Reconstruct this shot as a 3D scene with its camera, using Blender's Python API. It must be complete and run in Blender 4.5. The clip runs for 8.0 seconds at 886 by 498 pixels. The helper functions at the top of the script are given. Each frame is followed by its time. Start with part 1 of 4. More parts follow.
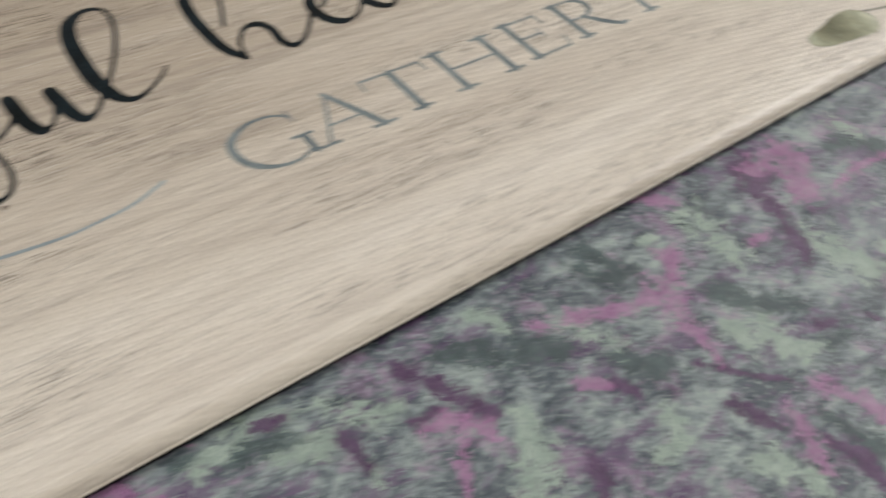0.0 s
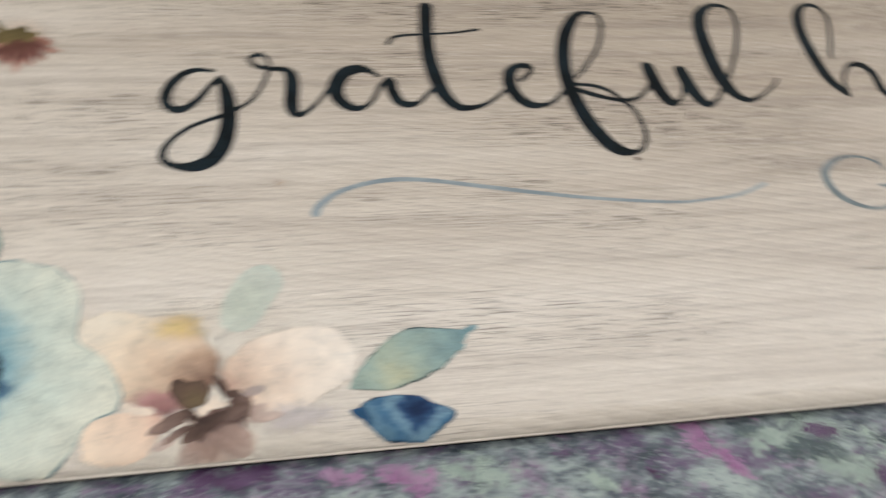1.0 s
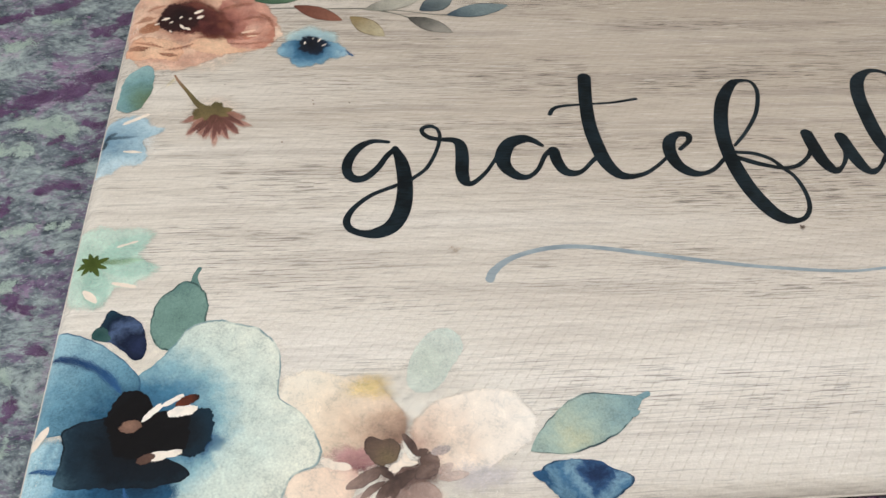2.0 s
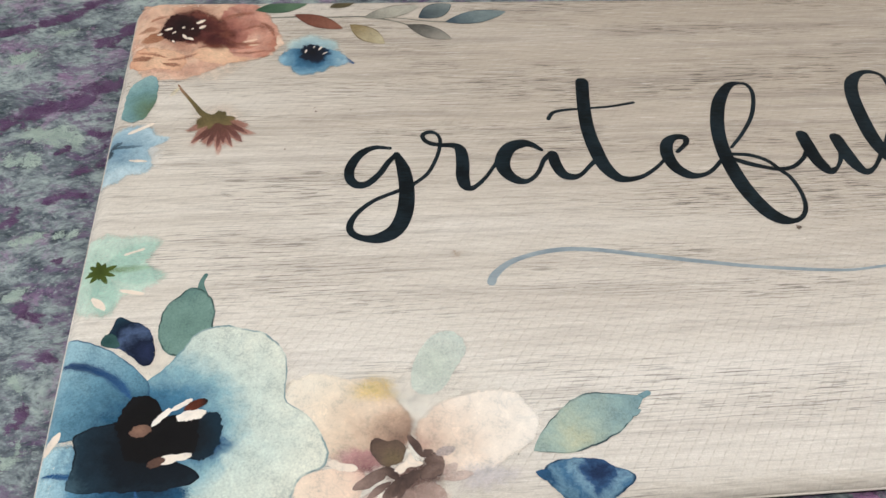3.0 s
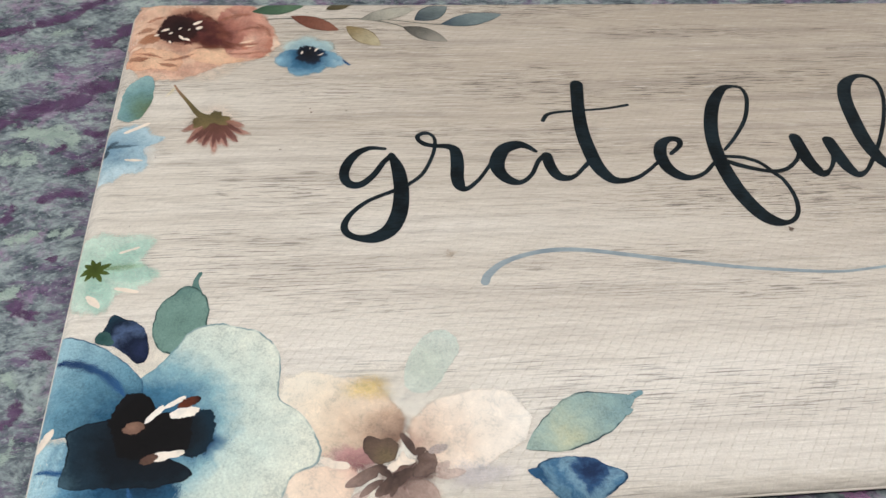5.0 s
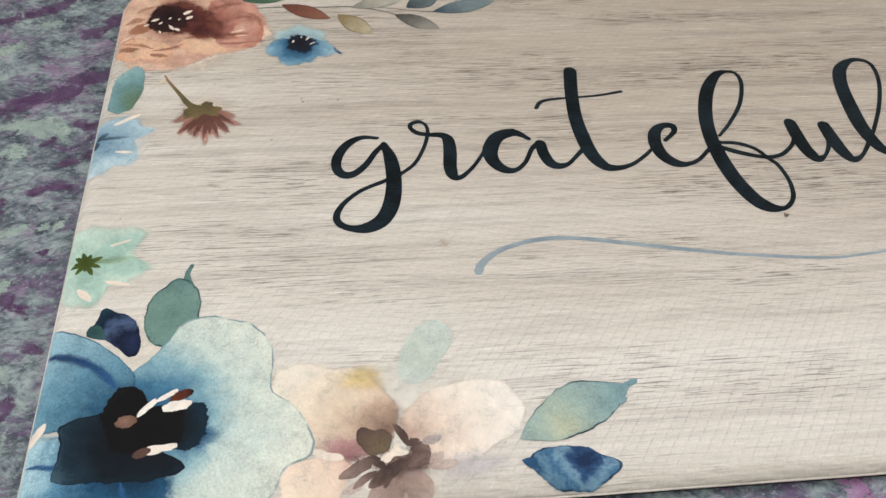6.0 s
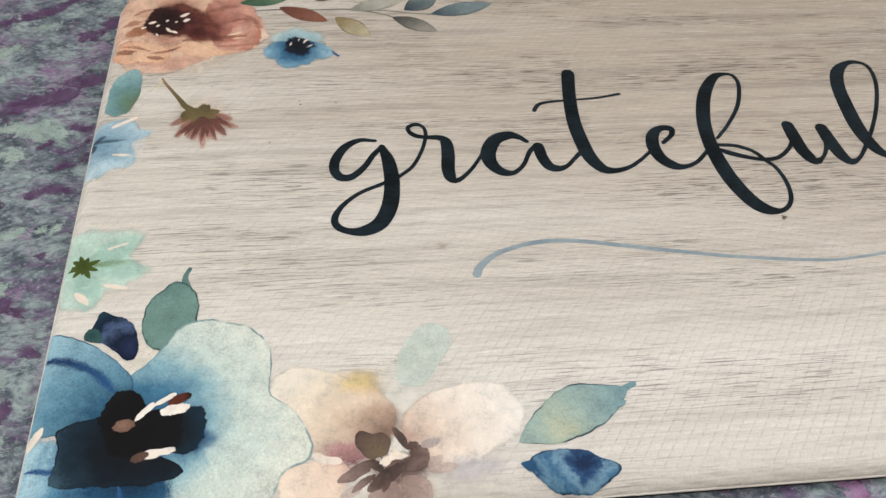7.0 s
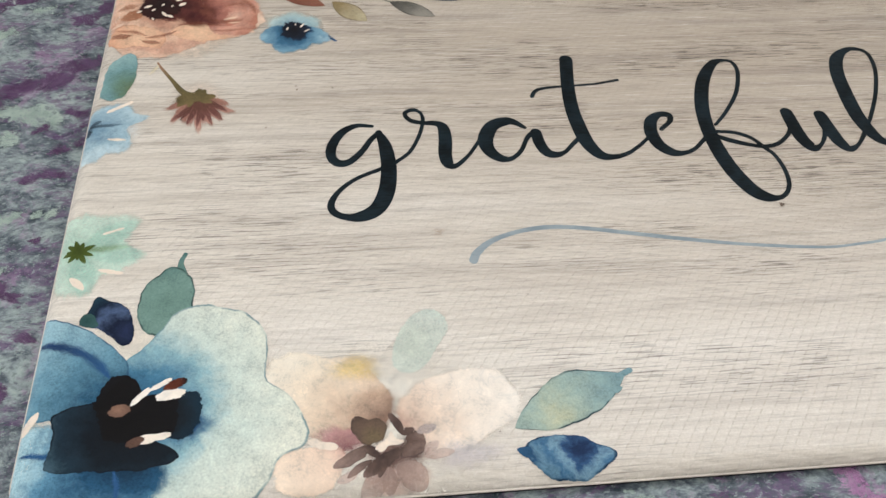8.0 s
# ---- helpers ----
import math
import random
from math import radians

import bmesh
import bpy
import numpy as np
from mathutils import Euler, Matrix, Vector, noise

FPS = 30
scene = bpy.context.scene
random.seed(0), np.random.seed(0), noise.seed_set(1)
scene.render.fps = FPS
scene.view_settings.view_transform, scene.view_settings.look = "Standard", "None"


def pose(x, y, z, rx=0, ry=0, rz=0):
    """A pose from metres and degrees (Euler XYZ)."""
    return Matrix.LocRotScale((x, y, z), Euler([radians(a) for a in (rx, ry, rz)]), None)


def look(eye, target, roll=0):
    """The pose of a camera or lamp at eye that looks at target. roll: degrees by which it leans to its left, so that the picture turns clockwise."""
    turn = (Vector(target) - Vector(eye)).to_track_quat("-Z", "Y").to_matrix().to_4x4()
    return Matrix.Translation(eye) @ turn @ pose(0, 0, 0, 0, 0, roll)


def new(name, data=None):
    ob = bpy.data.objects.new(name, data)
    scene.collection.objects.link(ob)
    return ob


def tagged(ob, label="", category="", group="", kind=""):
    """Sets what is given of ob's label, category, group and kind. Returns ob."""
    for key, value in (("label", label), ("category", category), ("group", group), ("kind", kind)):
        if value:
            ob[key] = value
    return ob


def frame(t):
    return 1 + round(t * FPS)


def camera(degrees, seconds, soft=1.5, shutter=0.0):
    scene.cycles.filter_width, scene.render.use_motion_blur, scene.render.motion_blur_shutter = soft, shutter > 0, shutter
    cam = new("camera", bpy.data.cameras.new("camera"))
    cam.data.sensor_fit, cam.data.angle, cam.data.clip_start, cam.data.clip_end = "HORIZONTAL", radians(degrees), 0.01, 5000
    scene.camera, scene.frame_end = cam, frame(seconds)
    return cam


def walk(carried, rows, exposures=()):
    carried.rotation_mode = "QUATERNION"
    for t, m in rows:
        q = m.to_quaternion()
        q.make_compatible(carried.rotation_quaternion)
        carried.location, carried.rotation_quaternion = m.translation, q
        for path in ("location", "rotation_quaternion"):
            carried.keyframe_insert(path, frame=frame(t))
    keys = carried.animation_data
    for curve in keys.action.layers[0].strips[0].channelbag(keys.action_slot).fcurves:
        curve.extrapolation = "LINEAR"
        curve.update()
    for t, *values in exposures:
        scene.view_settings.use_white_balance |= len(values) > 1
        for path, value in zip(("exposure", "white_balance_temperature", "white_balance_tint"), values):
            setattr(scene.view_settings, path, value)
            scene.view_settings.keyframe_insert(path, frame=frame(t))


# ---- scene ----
cam = camera(54.0, 8.0, shutter=0.55)
PATH = [
    (0, (0.402, -0.209, 0.378), (1.381, 0.732, -1.091), 10.5),
    (0.3, (0.348, -0.187, 0.384), (1.229, 0.821, -1.102), 11.4),
    (0.5, (0.3, -0.179, 0.4), (1.085, 0.917, -1.078), 13.2),
    (0.6, (0.275, -0.18, 0.394), (1.016, 0.974, -1.064), 14.1),
    (0.8, (0.242, -0.172, 0.397), (0.795, 0.985, -1.137), 13.4),
    (1, (0.213, -0.171, 0.406), (0.632, 0.976, -1.178), 13.4),
    (1.2, (0.184, -0.168, 0.411), (0.527, 0.983, -1.188), 14.5),
    (1.5, (0.167, -0.164, 0.419), (0.399, 1.042, -1.16), 10.3),
    (1.7, (0.168, -0.166, 0.423), (0.366, 1.085, -1.125), 6.3),
    (3, (0.166, -0.174, 0.434), (0.362, 1.087, -1.106), 4.7),
    (3.5, (0.166, -0.178, 0.436), (0.375, 1.102, -1.086), 5.3),
    (4, (0.167, -0.176, 0.435), (0.37, 1.096, -1.095), 5.3),
    (4.5, (0.166, -0.179, 0.434), (0.369, 1.096, -1.093), 5.3),
    (6, (0.172, -0.176, 0.432), (0.375, 1.073, -1.117), 4.7),
    (6.5, (0.171, -0.175, 0.432), (0.373, 1.065, -1.125), 4.8),
    (7, (0.171, -0.175, 0.432), (0.382, 1.076, -1.114), 4.9),
    (7.5, (0.173, -0.175, 0.432), (0.391, 1.063, -1.124), 5.3),
    (8, (0.172, -0.175, 0.43), (0.386, 1.054, -1.133), 5.3),
]
walk(cam, [(t, look(eye, target, roll)) for t, eye, target, roll in PATH],
     exposures=((0.0, -0.32, 6900, 10.0), (0.5, -0.28, 6700, 11.0), (1.0, -0.2, 6700, 11.0), (1.5, 0.0, 6500, 10.0), (8.0, 0.0, 6500, 10.0)))


# ---- light ----
world = bpy.data.worlds.new("world")
scene.world = world
world.use_nodes = True
sky = world.node_tree.nodes.new("ShaderNodeTexSky")
sky.sky_type, sky.sun_disc = "NISHITA", False
sky.sun_elevation, sky.sun_rotation = radians(38), radians(200)
world.node_tree.nodes["Background"].inputs["Strength"].default_value = 0.1
world.node_tree.links.new(sky.outputs["Color"], world.node_tree.nodes["Background"].inputs["Color"])

# unseen room: x from WEST to EAST, y from SOUTH to NORTH
# NORTH is set close so less window light reaches the mat's far side
WEST, EAST, SOUTH, NORTH, HIGH, THICK = -1.7, 2.9, -2.3, 0.78, 2.55, 0.14
WIN = (-0.3, 2.7, 1.25, 2.4)      # window in the north wall: x0, x1, z0, z1


# unseen window, added to brighten the mat's west rim
WIN_WEST = (-0.95, 0.55, 0.9, 2.1)    # window in the west wall: y0, y1, z0, z1


# unseen window, added to brighten the mat's east side and its embossing
FILL_EAST = (-0.9, 0.66, 0.9, 2.2)      # window in the east wall: y0, y1, z0, z1


def area_lamp(name, x, y, z, rx, rz, wide, tall, watts, colour):
    lamp = bpy.data.lights.new(name, "AREA")
    lamp.shape, lamp.size, lamp.size_y, lamp.energy, lamp.color = "RECTANGLE", wide, tall, watts, colour
    ob = new(name, lamp)
    ob.matrix_world = pose(x, y, z, rx, 0, rz)
    return ob


# daylight through three unseen windows, the east one added as fill
area_lamp("window_daylight", (WIN[0] + WIN[1]) / 2, NORTH + 0.02, (WIN[2] + WIN[3]) / 2, -90, 0, WIN[1] - WIN[0] - 0.1, WIN[3] - WIN[2] - 0.1, 37, (0.88, 0.94, 1.0))
area_lamp("west_daylight", WEST - 0.02, (WIN_WEST[0] + WIN_WEST[1]) / 2, (WIN_WEST[2] + WIN_WEST[3]) / 2, -90, 90, WIN_WEST[1] - WIN_WEST[0] - 0.1, WIN_WEST[3] - WIN_WEST[2] - 0.1, 50, (0.9, 0.95, 1.0))
area_lamp("east_fill", EAST + 0.02, (FILL_EAST[0] + FILL_EAST[1]) / 2, (FILL_EAST[2] + FILL_EAST[3]) / 2, -90, -90, FILL_EAST[1] - FILL_EAST[0] - 0.1, FILL_EAST[3] - FILL_EAST[2] - 0.1, 32, (0.95, 0.96, 1.0))


# ---- materials ----
def lin(r, g, b):
    return tuple((c / 255 / 12.92) if c <= 10 else ((c / 255 + 0.055) / 1.055) ** 2.4 for c in (r, g, b)) + (1.0,)


class Nodes:
    """Short hand for a material's node tree."""

    def __init__(self, name, rough=0.6, spec=0.4):
        self.mat = bpy.data.materials.new(name)
        self.mat.use_nodes = True
        self.tree = self.mat.node_tree
        self.bsdf = self.tree.nodes["Principled BSDF"]
        self.out = self.tree.nodes["Material Output"]
        self.bsdf.inputs["Roughness"].default_value = rough
        self.bsdf.inputs["Specular IOR Level"].default_value = spec

    def put(self, socket, value):
        if isinstance(value, bpy.types.NodeSocket):
            self.tree.links.new(value, socket)
        else:
            socket.default_value = value

    def node(self, kind, **props):
        n = self.tree.nodes.new(kind)
        for key, value in props.items():
            setattr(n, key, value)
        return n

    def place(self):
        return self.node("ShaderNodeNewGeometry").outputs["Position"]

    def rand(self):
        return self.node("ShaderNodeObjectInfo").outputs["Random"]

    def scaled(self, vector, sx, sy, sz=1.0, turn=0.0, shift=(0.0, 0.0, 0.0)):
        n = self.node("ShaderNodeMapping")
        self.put(n.inputs["Vector"], vector)
        self.put(n.inputs["Location"], shift)
        self.put(n.inputs["Rotation"], (0, 0, radians(turn)))
        self.put(n.inputs["Scale"], (sx, sy, sz))
        return n.outputs["Vector"]

    def noise(self, vector, scale, detail=4.0, rough=0.55, distort=0.0):
        n = self.node("ShaderNodeTexNoise")
        self.put(n.inputs["Vector"], vector)
        for key, value in (("Scale", scale), ("Detail", detail), ("Roughness", rough), ("Distortion", distort)):
            self.put(n.inputs[key], value)
        return n.outputs["Fac"]

    def math(self, op, a, b=0.0, clamp=False):
        n = self.node("ShaderNodeMath", operation=op, use_clamp=clamp)
        self.put(n.inputs[0], a)
        self.put(n.inputs[1], b)
        return n.outputs[0]

    def step(self, value, lo, hi, a=0.0, b=1.0):
        n = self.node("ShaderNodeMapRange", interpolation_type="SMOOTHSTEP")
        for key, v in (("Value", value), ("From Min", lo), ("From Max", hi), ("To Min", a), ("To Max", b)):
            self.put(n.inputs[key], v)
        return n.outputs["Result"]

    def mix(self, fac, a, b, kind="MIX"):
        n = self.node("ShaderNodeMix", data_type="RGBA", blend_type=kind)
        self.put(n.inputs["Factor"], fac)
        self.put(n.inputs["A"], a)
        self.put(n.inputs["B"], b)
        return n.outputs["Result"]

    def ramp(self, value, stops):
        n = self.node("ShaderNodeValToRGB")
        self.put(n.inputs["Fac"], value)
        e = n.color_ramp.elements
        while len(e) < len(stops):
            e.new(0.5)
        for el, (at, colour) in zip(e, stops):
            el.position, el.color = at, colour
        return n.outputs["Color"]

    def bump(self, height, strength, distance):
        n = self.node("ShaderNodeBump")
        for key, v in (("Height", height), ("Strength", strength), ("Distance", distance)):
            self.put(n.inputs[key], v)
        self.put(self.bsdf.inputs["Normal"], n.outputs["Normal"])

    def emboss(self, strength=0.12):
        """The fine slanting weave pressed into the mat's skin."""
        p = self.place()
        wob = self.math("MULTIPLY", self.noise(p, 22, 2), 0.35)
        f = self.math("FRACT", self.math("ADD", self.noise_free(p, 36, 180), wob))
        b = self.math("ABSOLUTE", self.math("SINE", self.math("ADD", self.noise_free(p, -78, 600), wob)))
        rib = self.math("MINIMUM", self.math("MULTIPLY", f, 7.0), self.math("MULTIPLY", self.math("SUBTRACT", 1.0, f), 1.15))
        rib = self.math("MULTIPLY", rib, self.step(b, 0.05, 0.95))
        h = self.math("ADD", rib, self.math("MULTIPLY", self.noise(p, 620, 3, 0.7), 0.3))
        self.bump(h, strength, 0.0004)

    def noise_free(self, p, turn, waves):
        n = self.node("ShaderNodeSeparateXYZ")
        self.put(n.inputs[0], self.scaled(p, 1, 1, 1, turn))
        return self.math("MULTIPLY", n.outputs["X"], float(waves))

    def colour(self, c):
        self.put(self.bsdf.inputs["Base Color"], c)
        return self

    def alpha(self, a, grain=9000.0):
        """Cover that breaks up into fine grains of pigment, each of them solid."""
        g = self.step(self.noise(self.place(), grain, 1.0), 0.28, 0.72)
        d = self.math("SUBTRACT", a, self.math("ADD", self.math("MULTIPLY", g, 0.98), 0.01))
        self.put(self.bsdf.inputs["Alpha"], self.math("GREATER_THAN", d, 0.0))
        return self


def plain(name, rgb, rough=0.6, spec=0.4, vary=0.08, scale=30):
    n = Nodes(name, rough, spec)
    p = n.place()
    dark = tuple(c * (1 - 2 * vary) for c in lin(*rgb)[:3]) + (1.0,)
    v = n.math("ADD", n.math("MULTIPLY", n.noise(p, scale, 5), 0.7), n.math("MULTIPLY", n.noise(p, scale * 12, 3), 0.3))
    n.colour(n.mix(n.step(v, 0.3, 0.7), dark, lin(*rgb)))
    n.bump(n.noise(p, scale * 15, 3), 0.1, 0.001)
    return n.mat


def wood_print():
    """Whitewashed boards printed on the mat: pale cream with grey-brown grain along x."""
    n = Nodes("whitewashed_wood_print", 0.27, 0.5)
    p = n.place()
    warp = n.node("ShaderNodeVectorMath", operation="ADD")
    n.put(warp.inputs[0], p)
    wob = n.node("ShaderNodeCombineXYZ")
    n.put(wob.inputs["Y"], n.math("MULTIPLY", n.math("SUBTRACT", n.noise(n.scaled(p, 5, 9), 1.0, 2), 0.5), 0.004))
    n.put(warp.inputs[1], wob.outputs[0])
    q = warp.outputs[0]
    broad = n.noise(n.scaled(q, 1.4, 15), 1.0, 3, 0.6)
    band = n.noise(n.scaled(q, 4.0, 85), 1.0, 5, 0.65)
    fine = n.noise(n.scaled(q, 30, 620), 1.0, 5, 0.75)
    dash = n.noise(n.scaled(q, 40, 900, 1, 0, (3, 7, 0)), 1.0, 3, 0.65)
    hair = n.noise(n.scaled(q, 20, 1150, 1, 0, (1, 3, 0)), 1.0, 2, 0.5)
    knot = n.noise(n.scaled(q, 13, 330, 1, 0, (8, 2, 0)), 1.0, 3, 0.6)
    area = n.noise(n.scaled(p, 5, 26, 1, 0, (5, 1, 0)), 1.0, 3)
    # stronger grain by the far edge; its browner tone also paints in dimmer light
    dim_grain = n.node("ShaderNodeVectorMath", operation="DISTANCE")
    n.put(dim_grain.inputs[0], n.scaled(q, 1.0, 1.7, 0))
    n.put(dim_grain.inputs[1], (0.52, 0.7, 0))
    dim_grain = n.step(n.math("ADD", dim_grain.outputs["Value"], n.math("MULTIPLY", n.math("SUBTRACT", broad, 0.5), 0.4)), 0.74, 0.06)
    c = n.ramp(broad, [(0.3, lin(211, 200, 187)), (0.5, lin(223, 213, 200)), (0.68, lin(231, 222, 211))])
    c = n.mix(n.math("MULTIPLY", dim_grain, 0.75), c, lin(172, 154, 135))
    c = n.mix(n.math("MULTIPLY", n.step(band, 0.46, 0.66), n.math("ADD", 0.3, n.math("MULTIPLY", dim_grain, 0.45))), c, lin(160, 147, 135))
    grain_share = n.math("ADD", 0.72, n.math("MULTIPLY", dim_grain, 0.5), True)
    c = n.mix(n.math("MULTIPLY", n.step(fine, 0.5, 0.74, 0, 0.52), grain_share), c, lin(150, 138, 126))
    c = n.mix(n.step(fine, 0.46, 0.30, 0, 0.6), c, lin(238, 229, 218))
    c = n.mix(n.math("MULTIPLY", n.step(knot, 0.60, 0.74), n.step(area, 0.35, 0.6, 0.2, 0.6)), c, lin(140, 128, 117))
    d = n.math("MULTIPLY", n.step(dash, 0.53, 0.62), n.step(area, 0.42, 0.66, 0.15, 1.0))
    c = n.mix(n.math("MULTIPLY", d, n.math("ADD", 0.55, n.math("MULTIPLY", dim_grain, 0.45))), c, lin(82, 73, 66))
    d = n.math("MULTIPLY", n.step(hair, 0.60, 0.70), n.step(area, 0.44, 0.62, 0.1, 1.0))
    c = n.mix(n.math("MULTIPLY", d, grain_share), c, lin(86, 76, 69))
    speck = n.noise(n.scaled(p, 240, 330), 1.0, 1)
    grit = n.noise(p, 900, 3, 0.75)
    c = n.mix(n.step(grit, 0.42, 0.6, 0, 0.2), c, lin(168, 154, 140))
    c = n.mix(n.step(speck, 0.79, 0.83, 0, 0.7), c, lin(84, 72, 62))
    n.colour(c)
    n.emboss(0.72)
    return n.mat


def ink(name, a, b, cloth=0.15):
    n = Nodes(name, 0.38, 0.12)
    p = n.place()
    v = n.math("ADD", n.math("MULTIPLY", n.noise(p, 60, 3), 0.6), n.math("MULTIPLY", n.noise(n.scaled(p, 120, 700), 1.0, 3), 0.4))
    n.colour(n.mix(n.step(v, 0.38, 0.62), lin(*a), lin(*b)))
    n.emboss(cloth)
    return n.mat


def wash_paint(name, stops, eye, reach, rim=None, rim_amount=0.6, soft=0.0, opacity=1.0, blot=0.25, grain=0.2, edge=0.945):
    """Watercolour: colours spread from eye (mm) out to reach (mm) and run into each other; rim is the pigment that
    dries along the edge, soft the share of the radius over which the wash fades out."""
    opacity = 1.0 if opacity > 0.9 else opacity
    n = Nodes(name, 0.38, 0.12)
    p = n.place()
    u = n.node("ShaderNodeSeparateXYZ")
    n.put(u.inputs[0], n.node("ShaderNodeUVMap").outputs["UV"])
    u = u.outputs["X"]
    d = n.node("ShaderNodeVectorMath", operation="DISTANCE")
    n.put(d.inputs[0], n.scaled(p, 1, 1, 0))
    n.put(d.inputs[1], (eye[0] / 1000, eye[1] / 1000, 0))
    cloud = n.math("ADD", n.math("MULTIPLY", n.noise(p, 34, 6, 0.6, 0.35), 0.7), n.math("MULTIPLY", n.noise(p, 150, 4, 0.65, 0.5), 0.3))
    r = n.math("DIVIDE", d.outputs["Value"], reach / 1000)
    r = n.math("ADD", r, n.math("MULTIPLY", n.math("SUBTRACT", cloud, 0.5), blot * 5.0))
    c = n.ramp(r, [(at, lin(*rgb)) for at, rgb in stops])
    fleck = n.noise(p, 800, 4, 0.8)
    pool = n.noise(p, 95, 5, 0.65, 0.2)
    shade = n.math("ADD", n.math("MULTIPLY", n.math("SUBTRACT", fleck, 0.5), grain * 5.0), n.math("MULTIPLY", n.math("SUBTRACT", pool, 0.5), 0.8))
    c = n.mix(n.step(shade, 0.0, 0.22, 0, 0.75), c, n.mix(1.0, c, (0.64, 0.67, 0.69, 1), "MULTIPLY"))
    c = n.mix(n.step(shade, 0.0, -0.22, 0, 0.7), c, n.mix(1.0, c, (1.28, 1.27, 1.25, 1), "MULTIPLY"))
    tide = n.step(n.math("ABSOLUTE", n.math("SUBTRACT", n.noise(p, 42, 3, 0.5, 0.8), 0.5)), 0.018, 0.0, 0, 0.3)
    c = n.mix(tide, c, n.mix(1.0, c, (0.7, 0.74, 0.78, 1), "MULTIPLY"))
    uu = n.math("ADD", u, n.math("MULTIPLY", n.math("SUBTRACT", n.noise(p, 260, 3), 0.5), (1 - edge) * 0.9 + soft * 0.5))
    if rim:
        broken = n.step(n.noise(p, 75, 2), 0.36, 0.58, 0.15, 1)
        c = n.mix(n.math("MULTIPLY", n.math("MULTIPLY", n.step(uu, edge, edge + 0.6 * (1 - edge)), broken), rim_amount), c, lin(*rim))
    n.colour(c)
    a = opacity
    if soft:
        a = n.math("MULTIPLY", n.step(uu, 0.99, 0.99 - soft), opacity)
    if soft or opacity < 1:
        n.alpha(a)
    n.emboss()
    return n.mat


def painted_boards():
    """The ground coat under the mat: sage and slate paint dabbed over each other, with purple in the hollows."""
    n = Nodes("dabbed_floor_paint", 0.4, 0.35)
    p = n.place()
    w = n.node("ShaderNodeTexNoise")
    n.put(w.inputs["Vector"], p)
    n.put(w.inputs["Scale"], 22.0)
    n.put(w.inputs["Detail"], 3.0)
    off = n.node("ShaderNodeVectorMath", operation="MULTIPLY_ADD")
    n.put(off.inputs[0], w.outputs["Color"])
    n.put(off.inputs[1], (0.018, 0.018, 0.0))
    n.put(off.inputs[2], p)
    q = off.outputs[0]
    big = n.noise(n.scaled(q, 1, 1.5, 1, 25), 20, 7, 0.68)
    mid = n.noise(n.scaled(q, 1, 1.9, 1, -30), 52, 7, 0.72)
    fine = n.noise(n.scaled(q, 1, 1.4, 1, 50), 170, 5, 0.7)
    v = n.math("ADD", n.math("ADD", n.math("MULTIPLY", big, 0.44), n.math("MULTIPLY", mid, 0.38)), n.math("MULTIPLY", fine, 0.2))
    c = n.ramp(v, [(0.415, lin(54, 64, 70)), (0.48, lin(84, 92, 99)), (0.515, lin(114, 122, 126)), (0.55, lin(140, 151, 149)), (0.6, lin(163, 173, 169))])
    pur = n.noise(n.scaled(q, 1.0, 2.1, 1, -24, (4, 2, 0)), 17, 7, 0.74)
    c = n.mix(n.step(n.math("ADD", pur, n.math("MULTIPLY", fine, 0.3)), 0.655, 0.745, 0, 0.75), c, lin(96, 68, 104))
    mauve = n.noise(n.scaled(q, 1.2, 1, 1, 40, (9, 4, 0)), 26, 6, 0.72)
    c = n.mix(n.step(n.math("ADD", mauve, n.math("MULTIPLY", fine, 0.3)), 0.675, 0.79, 0, 0.55), c, lin(156, 126, 154))
    chip = n.noise(n.scaled(q, 1, 1.8, 1, -40, (2, 6, 0)), 240, 4, 0.7)
    c = n.mix(n.step(chip, 0.55, 0.63, 0, 0.65), c, lin(160, 171, 167))
    c = n.mix(n.step(chip, 0.44, 0.37, 0, 0.58), c, lin(66, 72, 80))
    n.colour(c)
    brush = n.noise(n.scaled(q, 40, 520, 1, -28), 1.0, 3)
    n.bump(n.math("ADD", n.math("MULTIPLY", v, 1.6), n.math("MULTIPLY", brush, 0.5)), 0.75, 0.0012)
    n.put(n.bsdf.inputs["Roughness"], n.step(mid, 0.35, 0.65, 0.22, 0.45))
    return n.mat


def dab_paint(name, a, b, cover=0.85):
    """One brush dab with ragged dry edges."""
    n = Nodes(name, 0.38, 0.5)
    p = n.place()
    u = n.node("ShaderNodeSeparateXYZ")
    n.put(u.inputs[0], n.node("ShaderNodeUVMap").outputs["UV"])
    bristle = n.noise(n.scaled(p, 110, 430, 1, -28), 1.0, 5, 0.75)
    rough = n.noise(p, 75, 8, 0.78, 0.6)
    chip = n.noise(n.scaled(p, 1, 1.6, 1, 35), 330, 4, 0.7)
    n.colour(n.mix(n.step(n.noise(p, 90, 6, 0.75), 0.38, 0.62), lin(*a), lin(*b)))
    body = n.math("ADD", n.math("ADD", n.math("MULTIPLY", rough, 4.2), n.math("MULTIPLY", bristle, 1.3)), n.math("MULTIPLY", chip, 1.5))
    edge = n.math("SUBTRACT", body, n.math("MULTIPLY", u.outputs["X"], 0.95))
    n.alpha(n.step(edge, 3.0, 3.2, 0, cover))
    n.bump(n.math("ADD", rough, bristle), 0.5, 0.0008)
    return n.mat


